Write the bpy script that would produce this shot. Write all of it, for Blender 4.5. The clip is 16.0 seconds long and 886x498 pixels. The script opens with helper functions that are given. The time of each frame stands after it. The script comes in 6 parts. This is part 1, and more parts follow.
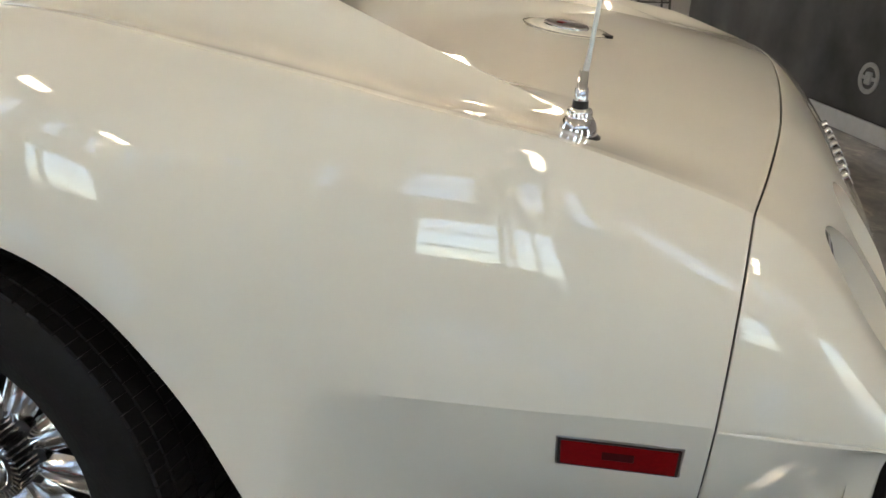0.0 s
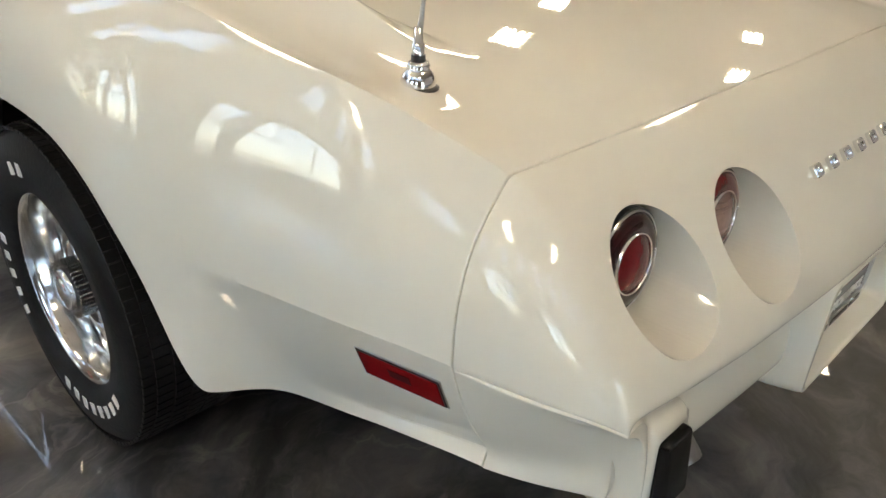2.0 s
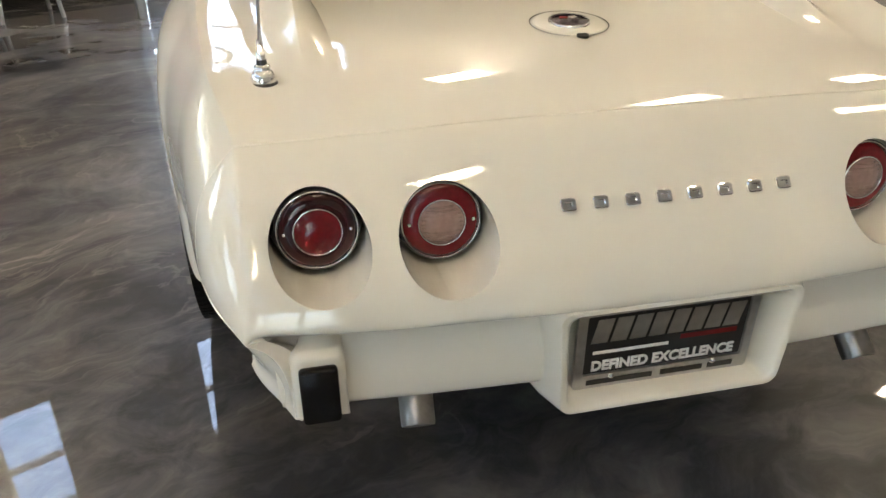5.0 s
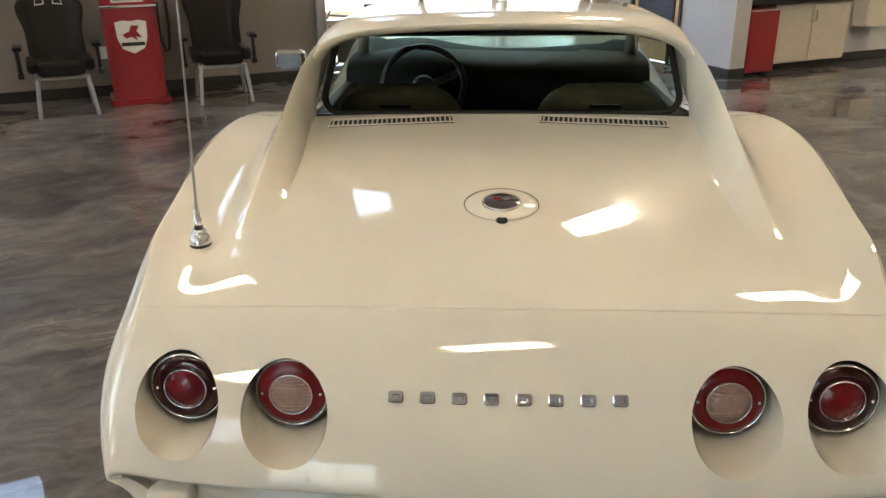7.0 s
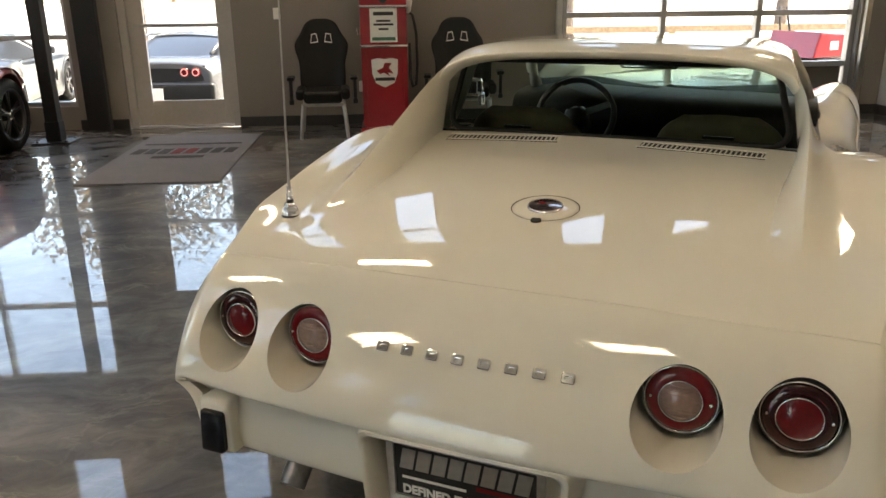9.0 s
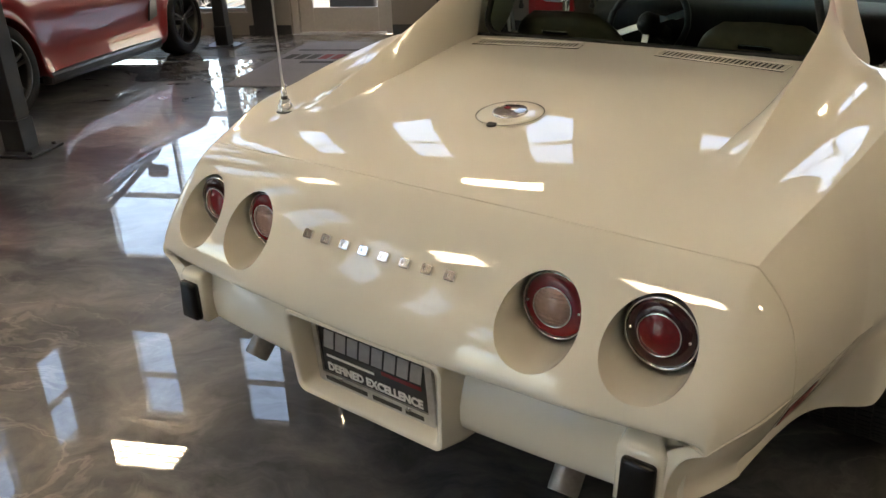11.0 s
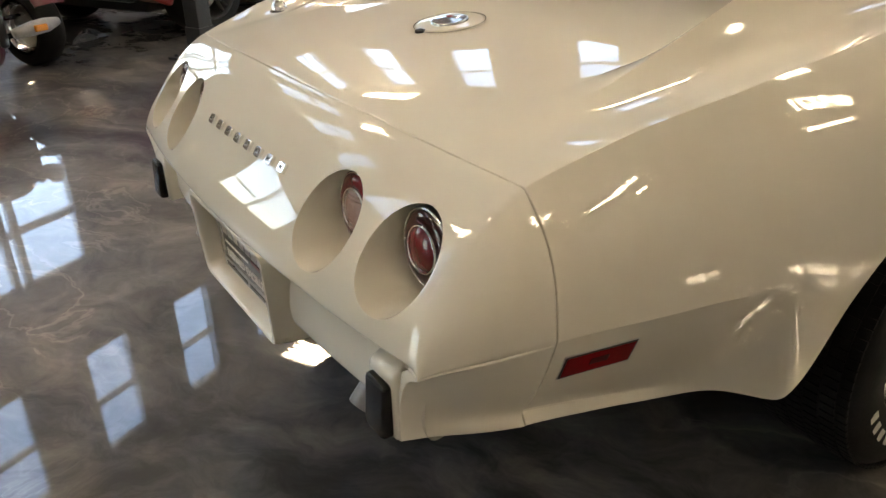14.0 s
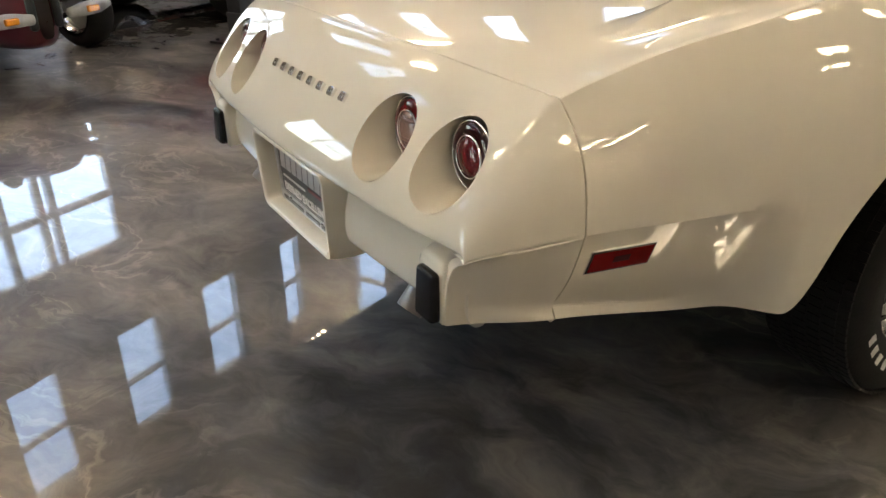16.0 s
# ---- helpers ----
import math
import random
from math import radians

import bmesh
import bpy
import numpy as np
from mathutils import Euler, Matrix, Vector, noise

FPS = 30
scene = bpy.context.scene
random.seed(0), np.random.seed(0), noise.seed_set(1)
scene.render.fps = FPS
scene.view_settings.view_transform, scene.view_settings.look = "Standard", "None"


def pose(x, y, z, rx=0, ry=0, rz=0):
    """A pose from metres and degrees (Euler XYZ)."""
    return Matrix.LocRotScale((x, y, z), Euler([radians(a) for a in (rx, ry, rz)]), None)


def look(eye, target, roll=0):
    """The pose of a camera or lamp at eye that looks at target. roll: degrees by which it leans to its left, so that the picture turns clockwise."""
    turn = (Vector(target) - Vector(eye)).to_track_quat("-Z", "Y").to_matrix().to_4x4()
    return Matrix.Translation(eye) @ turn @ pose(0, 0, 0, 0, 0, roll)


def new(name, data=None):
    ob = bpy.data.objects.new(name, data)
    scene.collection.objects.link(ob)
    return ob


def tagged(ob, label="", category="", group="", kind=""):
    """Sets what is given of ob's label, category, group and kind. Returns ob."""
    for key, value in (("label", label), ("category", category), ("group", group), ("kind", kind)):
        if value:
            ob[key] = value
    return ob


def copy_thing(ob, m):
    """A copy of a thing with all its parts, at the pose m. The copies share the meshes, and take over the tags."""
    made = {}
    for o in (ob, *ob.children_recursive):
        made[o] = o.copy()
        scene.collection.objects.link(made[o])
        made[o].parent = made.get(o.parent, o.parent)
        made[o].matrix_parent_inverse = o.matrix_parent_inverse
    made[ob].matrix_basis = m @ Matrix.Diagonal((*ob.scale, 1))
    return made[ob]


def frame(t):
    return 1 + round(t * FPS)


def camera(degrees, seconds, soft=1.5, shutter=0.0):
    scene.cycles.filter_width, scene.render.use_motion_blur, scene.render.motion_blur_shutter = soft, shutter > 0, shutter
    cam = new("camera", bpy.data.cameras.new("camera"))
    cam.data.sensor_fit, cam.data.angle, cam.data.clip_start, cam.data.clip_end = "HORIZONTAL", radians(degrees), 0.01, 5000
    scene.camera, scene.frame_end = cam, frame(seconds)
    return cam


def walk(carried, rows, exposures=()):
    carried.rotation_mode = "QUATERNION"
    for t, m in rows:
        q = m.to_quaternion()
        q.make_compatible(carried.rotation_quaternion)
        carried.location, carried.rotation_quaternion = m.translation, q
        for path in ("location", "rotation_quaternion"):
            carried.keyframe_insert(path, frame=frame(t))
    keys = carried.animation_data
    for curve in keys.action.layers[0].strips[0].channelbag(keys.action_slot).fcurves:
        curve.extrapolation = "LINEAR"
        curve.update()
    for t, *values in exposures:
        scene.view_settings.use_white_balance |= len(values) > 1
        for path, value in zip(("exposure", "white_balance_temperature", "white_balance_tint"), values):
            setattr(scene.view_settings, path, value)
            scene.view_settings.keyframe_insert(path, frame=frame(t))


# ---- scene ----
from mathutils.bvhtree import BVHTree

cam = camera(59.1, 16.0)
PATH = [
    (0, (-1.504, 0.21, 1.097), (0.237, 0.801, 0.308), 2.4),
    (0.5, (-1.475, -0.058, 1.134), (0.088, 0.888, 0.319), 1.2),
    (1, (-1.424, -0.19, 1.132), (0.062, 0.845, 0.283), 1.1),
    (1.5, (-1.361, -0.26, 1.136), (0.055, 0.822, 0.229), 1.5),
    (2, (-1.297, -0.344, 1.148), (-0.021, 0.882, 0.215), 1.2),
    (2.5, (-1.215, -0.454, 1.161), (-0.063, 0.881, 0.218), 1.1),
    (3, (-1.103, -0.661, 1.204), (-0.119, 0.783, 0.231), 0.7),
    (3.5, (-0.988, -0.785, 1.208), (-0.151, 0.755, 0.245), 0.2),
    (5.8, (-0.37, -1.093, 1.301), (-0.233, 0.679, 0.384), -0.5),
    (6, (-0.307, -1.088, 1.338), (-0.221, 0.682, 0.413), -0.3),
    (6.5, (-0.161, -1.097, 1.41), (-0.163, 0.708, 0.548), -0.4),
    (7, (-0.039, -1.116, 1.453), (-0.147, 0.737, 0.706), -0.7),
    (7.5, (0.126, -1.209, 1.463), (-0.136, 0.672, 0.835), -0.7),
    (8, (0.257, -1.29, 1.44), (-0.217, 0.566, 0.864), -0.7),
    (8.5, (0.358, -1.279, 1.42), (-0.281, 0.525, 0.84), -0.6),
    (9, (0.473, -1.244, 1.397), (-0.273, 0.503, 0.773), -0.6),
    (9.5, (0.573, -1.211, 1.374), (-0.274, 0.473, 0.707), -0.1),
    (9.7, (0.623, -1.179, 1.38), (-0.277, 0.463, 0.678), -0.7),
    (11.8, (1.125, -0.913, 1.342), (-0.043, 0.48, 0.506), -0.7),
    (12, (1.153, -0.865, 1.332), (-0.024, 0.516, 0.49), -0.3),
    (12.5, (1.241, -0.741, 1.341), (-0.009, 0.545, 0.455), -0.9),
    (13, (1.35, -0.66, 1.348), (0.055, 0.567, 0.443), -0.8),
    (13.5, (1.424, -0.601, 1.304), (0.036, 0.519, 0.399), -0.8),
    (14, (1.46, -0.499, 1.242), (-0.032, 0.481, 0.34), -1.3),
    (14.5, (1.478, -0.459, 1.176), (-0.054, 0.454, 0.272), -1.0),
    (15, (1.496, -0.525, 1.156), (-0.048, 0.352, 0.236), -1.2),
    (15.5, (1.541, -0.614, 1.163), (0.0, 0.282, 0.257), -0.7),
    (16, (1.632, -0.661, 1.171), (0.107, 0.278, 0.281), -0.7),
]
walk(cam, [(t, look(e, g, r)) for t, e, g, r in PATH],
     [(0.0, 3.3, 7450, 12), (1.0, 3.55, 7450, 12), (2.0, 3.53, 7600, 12), (3.0, 3.4, 7700, 12), (6.0, 3.8, 7550, 12), (7.0, 3.52, 7800, 12), (9.0, 3.06, 8300, 12), (12.0, 3.35, 8050, 13), (14.5, 3.5, 8050, 13), (16.0, 3.7, 8000, 13)])

# ---- world, sun, exposure ----
world = bpy.data.worlds.new("World")
scene.world = world
world.use_nodes = True
wn = world.node_tree
sky = wn.nodes.new("ShaderNodeTexSky")
sky.sky_type = 'NISHITA'
sky.sun_disc = False
sky.sun_elevation = radians(58)
sky.sun_rotation = radians(74)
sky.dust_density = 2.0
wn.nodes["Background"].inputs[1].default_value = 0.15
wn.links.new(sky.outputs[0], wn.nodes["Background"].inputs[0])
sun = new("sun", bpy.data.lights.new("sun", 'SUN'))
sun.data.energy, sun.data.angle, sun.data.color = 2.0, radians(0.5), (1, 0.95, 0.88)
sun.matrix_world = look((9.8, 2.8, 16.3), (0, 0, 0))

TURN = 27.0
ROOM = pose(0, 0, 0, 0, 0, TURN)          # the building stands turned to the car: x along its front wall, y towards it


# ---- materials ----
def mat(name, color=(0.5, 0.5, 0.5), rough=0.5, metal=0.0, coat=0.0, emit=0.0, glow=None, spec=0.5, grain=0.0, size=20.0,
        bump=0.0, bsize=60.0, stain=0.0, ssize=1.5, coat_rough=0.03, trans=0.0):
    """A surface with variation at two scales: fine grain and broad stains, and a fine relief."""
    m = bpy.data.materials.new(name)
    m.use_nodes = True
    nt = m.node_tree
    b = nt.nodes["Principled BSDF"]
    b.inputs["Base Color"].default_value = (*color, 1)
    b.inputs["Roughness"].default_value = rough
    b.inputs["Metallic"].default_value = metal
    b.inputs["Coat Weight"].default_value = coat
    b.inputs["Coat Roughness"].default_value = coat_rough
    b.inputs["Specular IOR Level"].default_value = spec
    b.inputs["Transmission Weight"].default_value = trans
    if emit:
        b.inputs["Emission Color"].default_value = (*(glow or color), 1)
        b.inputs["Emission Strength"].default_value = emit
    co = nt.nodes.new("ShaderNodeTexCoord")
    if grain or stain:
        mix = nt.nodes.new("ShaderNodeMix")
        mix.data_type = 'RGBA'
        mix.blend_type = 'MULTIPLY'
        mix.inputs[0].default_value = 1.0
        mix.inputs[6].default_value = (*color, 1)
        a = nt.nodes.new("ShaderNodeTexNoise")
        a.inputs["Scale"].default_value, a.inputs["Detail"].default_value = size, 6
        c = nt.nodes.new("ShaderNodeTexNoise")
        c.inputs["Scale"].default_value, c.inputs["Detail"].default_value = ssize, 4
        ra = nt.nodes.new("ShaderNodeMapRange")
        ra.inputs[1].default_value, ra.inputs[2].default_value = 0.3, 0.7
        ra.inputs[3].default_value, ra.inputs[4].default_value = 1 - grain, 1 + grain
        rc = nt.nodes.new("ShaderNodeMapRange")
        rc.inputs[1].default_value, rc.inputs[2].default_value = 0.3, 0.7
        rc.inputs[3].default_value, rc.inputs[4].default_value = 1 - stain, 1 + stain
        mul = nt.nodes.new("ShaderNodeMath")
        mul.operation = 'MULTIPLY'
        for n_, r_ in ((a, ra), (c, rc)):
            nt.links.new(co.outputs["Object"], n_.inputs["Vector"])
            nt.links.new(n_.outputs["Fac"], r_.inputs[0])
        nt.links.new(ra.outputs[0], mul.inputs[0])
        nt.links.new(rc.outputs[0], mul.inputs[1])
        nt.links.new(mul.outputs[0], mix.inputs[7])
        nt.links.new(mix.outputs[2], b.inputs["Base Color"])
    if bump:
        bt = nt.nodes.new("ShaderNodeTexNoise")
        bt.inputs["Scale"].default_value, bt.inputs["Detail"].default_value = bsize, 5
        bp = nt.nodes.new("ShaderNodeBump")
        bp.inputs["Strength"].default_value, bp.inputs["Distance"].default_value = bump, 0.01
        nt.links.new(co.outputs["Object"], bt.inputs["Vector"])
        nt.links.new(bt.outputs["Fac"], bp.inputs["Height"])
        nt.links.new(bp.outputs[0], b.inputs["Normal"])
    return m


def floor_material():
    """Poured metallic epoxy: dark grey and brown marbled swirls and thin pale veins under a clear gloss."""
    m = bpy.data.materials.new("epoxy_floor")
    m.use_nodes = True
    nt = m.node_tree
    b = nt.nodes["Principled BSDF"]
    co = nt.nodes.new("ShaderNodeTexCoord")

    def noise(scale, detail, rough, twist, vector):
        n = nt.nodes.new("ShaderNodeTexNoise")
        n.inputs["Scale"].default_value, n.inputs["Detail"].default_value = scale, detail
        n.inputs["Roughness"].default_value, n.inputs["Distortion"].default_value = rough, twist
        nt.links.new(vector, n.inputs["Vector"])
        return n

    def calc(op, a, c, d=None):
        n = nt.nodes.new("ShaderNodeMath")
        n.operation = op
        for k, v in enumerate((a, c, d)):
            if v is None:
                continue
            if isinstance(v, (int, float)):
                n.inputs[k].default_value = v
            else:
                nt.links.new(v, n.inputs[k])
        return n.outputs[0]

    def fit_range(v, a0, a1, b0, b1):
        n = nt.nodes.new("ShaderNodeMapRange")
        n.interpolation_type = 'SMOOTHSTEP'
        for k, x in enumerate((a0, a1, b0, b1)):
            n.inputs[k + 1].default_value = x
        nt.links.new(v, n.inputs[0])
        return n.outputs[0]

    warp = noise(1.3, 5, 0.55, 0.0, co.outputs["Object"])
    add = nt.nodes.new("ShaderNodeVectorMath")
    add.operation = 'MULTIPLY_ADD'
    add.inputs[1].default_value = (0.55, 0.55, 0)
    nt.links.new(warp.outputs["Color"], add.inputs[0])
    nt.links.new(co.outputs["Object"], add.inputs[2])
    stretch = nt.nodes.new("ShaderNodeMapping")
    stretch.inputs["Rotation"].default_value = (0, 0, 0.5)
    stretch.inputs["Scale"].default_value = (0.75, 1.25, 1)
    nt.links.new(add.outputs[0], stretch.inputs[0])
    flow = stretch.outputs[0]
    swirl = noise(1.15, 9, 0.58, 0.9, flow).outputs["Fac"]
    fine = noise(5.5, 10, 0.66, 0.7, flow).outputs["Fac"]
    vein_n = noise(1.7, 7, 0.55, 1.4, flow).outputs["Fac"]
    patch = noise(0.8, 4, 0.5, 0.3, add.outputs[0]).outputs["Fac"]
    vein = fit_range(calc('ABSOLUTE', calc('SUBTRACT', vein_n, 0.5), 0.0), 0.0, 0.020, 1.0, 0.0)
    vein = calc('MULTIPLY', vein, fit_range(patch, 0.44, 0.60, 0.0, 0.13))
    total = calc('ADD', calc('MULTIPLY_ADD', calc('SUBTRACT', fine, 0.5), 0.55, swirl), vein)
    ramp = nt.nodes.new("ShaderNodeValToRGB")
    e = ramp.color_ramp.elements
    e[0].position, e[0].color = 0.26, (0.018, 0.018, 0.019, 1)
    e[1].position, e[1].color = 0.80, (0.34, 0.315, 0.285, 1)
    for p_, c_ in ((0.40, (0.050, 0.049, 0.050)), (0.50, (0.105, 0.101, 0.098)), (0.60, (0.17, 0.16, 0.15))):
        k = e.new(p_)
        k.color = (*c_, 1)
    nt.links.new(total, ramp.inputs[0])
    hr = nt.nodes.new("ShaderNodeValToRGB")
    hr.color_ramp.elements[0].position, hr.color_ramp.elements[0].color = 0.40, (0.92, 0.97, 1.05, 1)
    hr.color_ramp.elements[1].position, hr.color_ramp.elements[1].color = 0.60, (1.05, 0.985, 0.92, 1)
    nt.links.new(patch, hr.inputs[0])
    mix = nt.nodes.new("ShaderNodeMix")
    mix.data_type, mix.blend_type = 'RGBA', 'MULTIPLY'
    mix.inputs[0].default_value = 1.0
    nt.links.new(ramp.outputs[0], mix.inputs[6])
    nt.links.new(hr.outputs[0], mix.inputs[7])
    nt.links.new(mix.outputs[2], b.inputs["Base Color"])
    b.inputs["Roughness"].default_value = 0.4
    b.inputs["Specular IOR Level"].default_value = 0.2
    b.inputs["Coat Weight"].default_value = 1.0
    b.inputs["Coat IOR"].default_value = 1.68
    nt.links.new(fit_range(fine, 0.35, 0.7, 0.006, 0.028), b.inputs["Coat Roughness"])
    wave = noise(1.7, 2, 0.5, 0.2, co.outputs["Object"])
    bp = nt.nodes.new("ShaderNodeBump")
    bp.inputs["Strength"].default_value, bp.inputs["Distance"].default_value = 0.015, 0.01
    nt.links.new(wave.outputs["Fac"], bp.inputs["Height"])
    nt.links.new(bp.outputs[0], b.inputs["Coat Normal"])
    return m


PAINT = mat("cream_white_paint", (0.80, 0.76, 0.66), 0.55, coat=1.0, grain=0.012, size=3, coat_rough=0.008, spec=0.15)
PAINT.node_tree.nodes["Principled BSDF"].inputs["Coat IOR"].default_value = 1.62
CHROME = mat("chrome", (0.82, 0.82, 0.82), 0.06, 1.0, grain=0.04, size=30)
STEEL = mat("brushed_steel", (0.55, 0.55, 0.54), 0.28, 1.0, grain=0.1, size=60)
ALLOY = mat("polished_aluminium", (0.78, 0.78, 0.77), 0.13, 1.0, grain=0.06, size=25, bump=0.05, bsize=40)
RUBBER = mat("tyre_rubber", (0.007, 0.007, 0.0075), 0.6, spec=0.22, grain=0.25, size=40, bump=0.12, bsize=150)
PAD = mat("black_rubber_pad", (0.004, 0.004, 0.0045), 0.22, spec=0.3, grain=0.2, size=40)
BLACK = mat("black_plastic", (0.012, 0.012, 0.013), 0.28, grain=0.2, size=30, coat=0.3)
DARK = mat("dark_underbody", (0.012, 0.012, 0.012), 0.8, grain=0.3, size=15)
WHITE = mat("white_print", (0.78, 0.77, 0.74), 0.6, grain=0.06, size=40)
RED_LENS = mat("red_lens", (0.13, 0.003, 0.006), 0.22, coat=0.45, grain=0.12, size=120, bump=0.12, bsize=160, spec=0.3)
DARK_RED_LENS = mat("dark_red_lens", (0.028, 0.002, 0.003), 0.2, coat=0.45, grain=0.12, size=90, spec=0.3)
CLEAR_LENS = mat("clear_ribbed_lens", (0.30, 0.185, 0.155), 0.2, coat=0.5, grain=0.12, size=90)
MARKER = mat("side_marker_red", (0.20, 0.004, 0.006), 0.4, grain=0.1, size=200, spec=0.06)
GLASS_M = bpy.data.materials.new("window_glass")
GLASS_M.use_nodes = True
gb = GLASS_M.node_tree.nodes["Principled BSDF"]
gb.inputs["Transmission Weight"].default_value, gb.inputs["Roughness"].default_value = 1.0, 0.0
gb.inputs["IOR"].default_value, gb.inputs["Base Color"].default_value = 1.05, (0.96, 0.98, 0.97, 1)
TINT = GLASS_M.copy()
TINT.name = "green_tinted_glass"
TINT.node_tree.nodes["Principled BSDF"].inputs["Base Color"].default_value = (0.27, 0.38, 0.355, 1)
WALL = mat("taupe_wall_paint", (0.21, 0.19, 0.172), 0.7, grain=0.03, size=50, stain=0.06, ssize=0.8, bump=0.05, bsize=180)
WALL_LIGHT = mat("pale_grey_wall_paint", (0.50, 0.49, 0.50), 0.65, grain=0.03, size=50, stain=0.05, ssize=0.8, bump=0.05, bsize=180)
BASE_M = mat("black_cove_base", (0.02, 0.02, 0.022), 0.4, grain=0.15, size=20)
CEIL = mat("ceiling_deck", (0.78, 0.77, 0.73), 0.6, grain=0.05, size=10, stain=0.08, ssize=0.7)
ALU = mat("anodised_frame", (0.42, 0.42, 0.42), 0.4, 0.8, grain=0.06, size=40)
DOOR_FRAME = mat("grey_frame_paint", (0.40, 0.38, 0.36), 0.5, grain=0.04, size=30)
OAK = mat("blond_wood_veneer", (0.62, 0.40, 0.20), 0.4, grain=0.10, size=6, stain=0.10, ssize=2.5, coat=0.2)
PUMP_RED = mat("red_enamel", (0.30, 0.006, 0.012), 0.3, coat=0.8, grain=0.06, size=12)
CAR_RED = mat("candy_red_paint", (0.20, 0.006, 0.006), 0.3, metal=0.35, coat=1.0, grain=0.05, size=4)
MAROON = mat("maroon_paint", (0.10, 0.004, 0.012), 0.3, metal=0.2, coat=1.0, grain=0.05, size=4)
SILVER = mat("silver_grey_paint", (0.13, 0.135, 0.145), 0.35, metal=0.5, coat=1.0, grain=0.04, size=6)
GREY_CAR = mat("gunmetal_paint", (0.035, 0.038, 0.044), 0.35, metal=0.5, coat=1.0, grain=0.04, size=6)
BLACK_STEEL = mat("black_powder_coat", (0.012, 0.012, 0.014), 0.4, grain=0.2, size=40, bump=0.06, bsize=200)
LEATHER = mat("black_leatherette", (0.005, 0.005, 0.0055), 0.5, spec=0.25, grain=0.2, size=30, bump=0.15, bsize=220)
OLIVE = mat("dark_saddle_leather", (0.13, 0.10, 0.055), 0.45, grain=0.2, size=20, bump=0.15, bsize=200)
PRINT = mat("dark_mat_print", (0.025, 0.025, 0.028), 0.95, grain=0.2, size=120)
RED_PRINT = mat("red_mat_print", (0.16, 0.02, 0.025), 0.95, grain=0.2, size=120)
MAT_M = mat("grey_ribbed_carpet", (0.17, 0.165, 0.18), 0.95, grain=0.18, size=120, stain=0.08, ssize=2, bump=0.5, bsize=300)
CREAM_CAB = mat("cream_laminate", (0.60, 0.54, 0.45), 0.45, grain=0.04, size=15)
TUBE_LIGHT = mat("fluorescent_tube", (1, 0.93, 0.80), 0.5, emit=6.2, glow=(1, 0.90, 0.735))
AMBER = mat("amber_lens", (0.75, 0.26, 0.02), 0.2, coat=1.0, grain=0.1, size=60)
ASPHALT = mat("pale_concrete_yard", (0.42, 0.41, 0.39), 0.9, grain=0.15, size=8, stain=0.15, ssize=0.4, bump=0.3, bsize=40)
FLOOR = floor_material()


# ---- mesh helpers ----
def thing(name, label, category, m=None, group="", kind=""):
    ob = new(name)
    ob.empty_display_size = 0.1
    if m is not None:
        ob.matrix_world = m
    return tagged(ob, label, category, group, kind)


def part(name, data, material, parent=None, label="", m=None, smooth=False, kind=""):
    """Links a bmesh or a mesh as one object, under a thing or a part."""
    if isinstance(data, bmesh.types.BMesh):
        me = bpy.data.meshes.new(name)
        bmesh.ops.recalc_face_normals(data, faces=data.faces)
        data.to_mesh(me)
        data.free()
    else:
        me = data
    if material is not None and not me.materials:
        me.materials.append(material)
    if smooth:
        me.shade_smooth()
    ob = new(name, me)
    if parent is not None:
        ob.parent = parent
    if m is not None:
        ob.matrix_basis = m
    return tagged(ob, label, "", "", kind)


def edges_sharp(ob, degrees=35):
    me = ob.data
    me.shade_smooth()
    me.set_sharp_from_angle(angle=radians(degrees))
    return ob


def box(x, y, z, sx, sy, sz, bevel=0.0, bm=None, m=None, seg=2):
    """A box by its middle and size, with rounded edges."""
    bm = bm or bmesh.new()
    made = bmesh.ops.create_cube(bm, size=1)["verts"]
    for v in made:
        v.co = Vector((x + v.co.x * sx, y + v.co.y * sy, z + v.co.z * sz))
    if bevel:
        es = list({e for v in made for e in v.link_edges})
        r = bmesh.ops.bevel(bm, geom=es, offset=bevel, segments=seg, affect='EDGES', profile=0.5)
        made = list({v for f in r["faces"] for v in f.verts} | {v for v in made if v.is_valid})
    if m is not None:
        bmesh.ops.transform(bm, matrix=m, verts=made)
    return bm


def span(x0, x1, y0, y1, z0, z1, bevel=0.0, bm=None):
    return box((x0 + x1) / 2, (y0 + y1) / 2, (z0 + z1) / 2, x1 - x0, y1 - y0, z1 - z0, bevel, bm)


def lathe(profile, n=40, m=None, bm=None, arc=360.0, start=0.0):
    """Turns a profile of (radius, height) round z."""
    bm = bm or bmesh.new()
    full = arc >= 360
    cols = []
    for i in range(n if full else n + 1):
        a = radians(start + arc * i / n)
        col = []
        for r, h in profile:
            co = Vector((r * math.cos(a), r * math.sin(a), h))
            col.append(bm.verts.new(m @ co if m is not None else co))
        cols.append(col)
    for i in range(n):
        p, q = cols[i], cols[(i + 1) % len(cols)]
        for k in range(len(profile) - 1):
            bm.faces.new((p[k], q[k], q[k + 1], p[k + 1]))
    bmesh.ops.remove_doubles(bm, verts=[v for c in cols for v in c], dist=1e-5)
    return bm


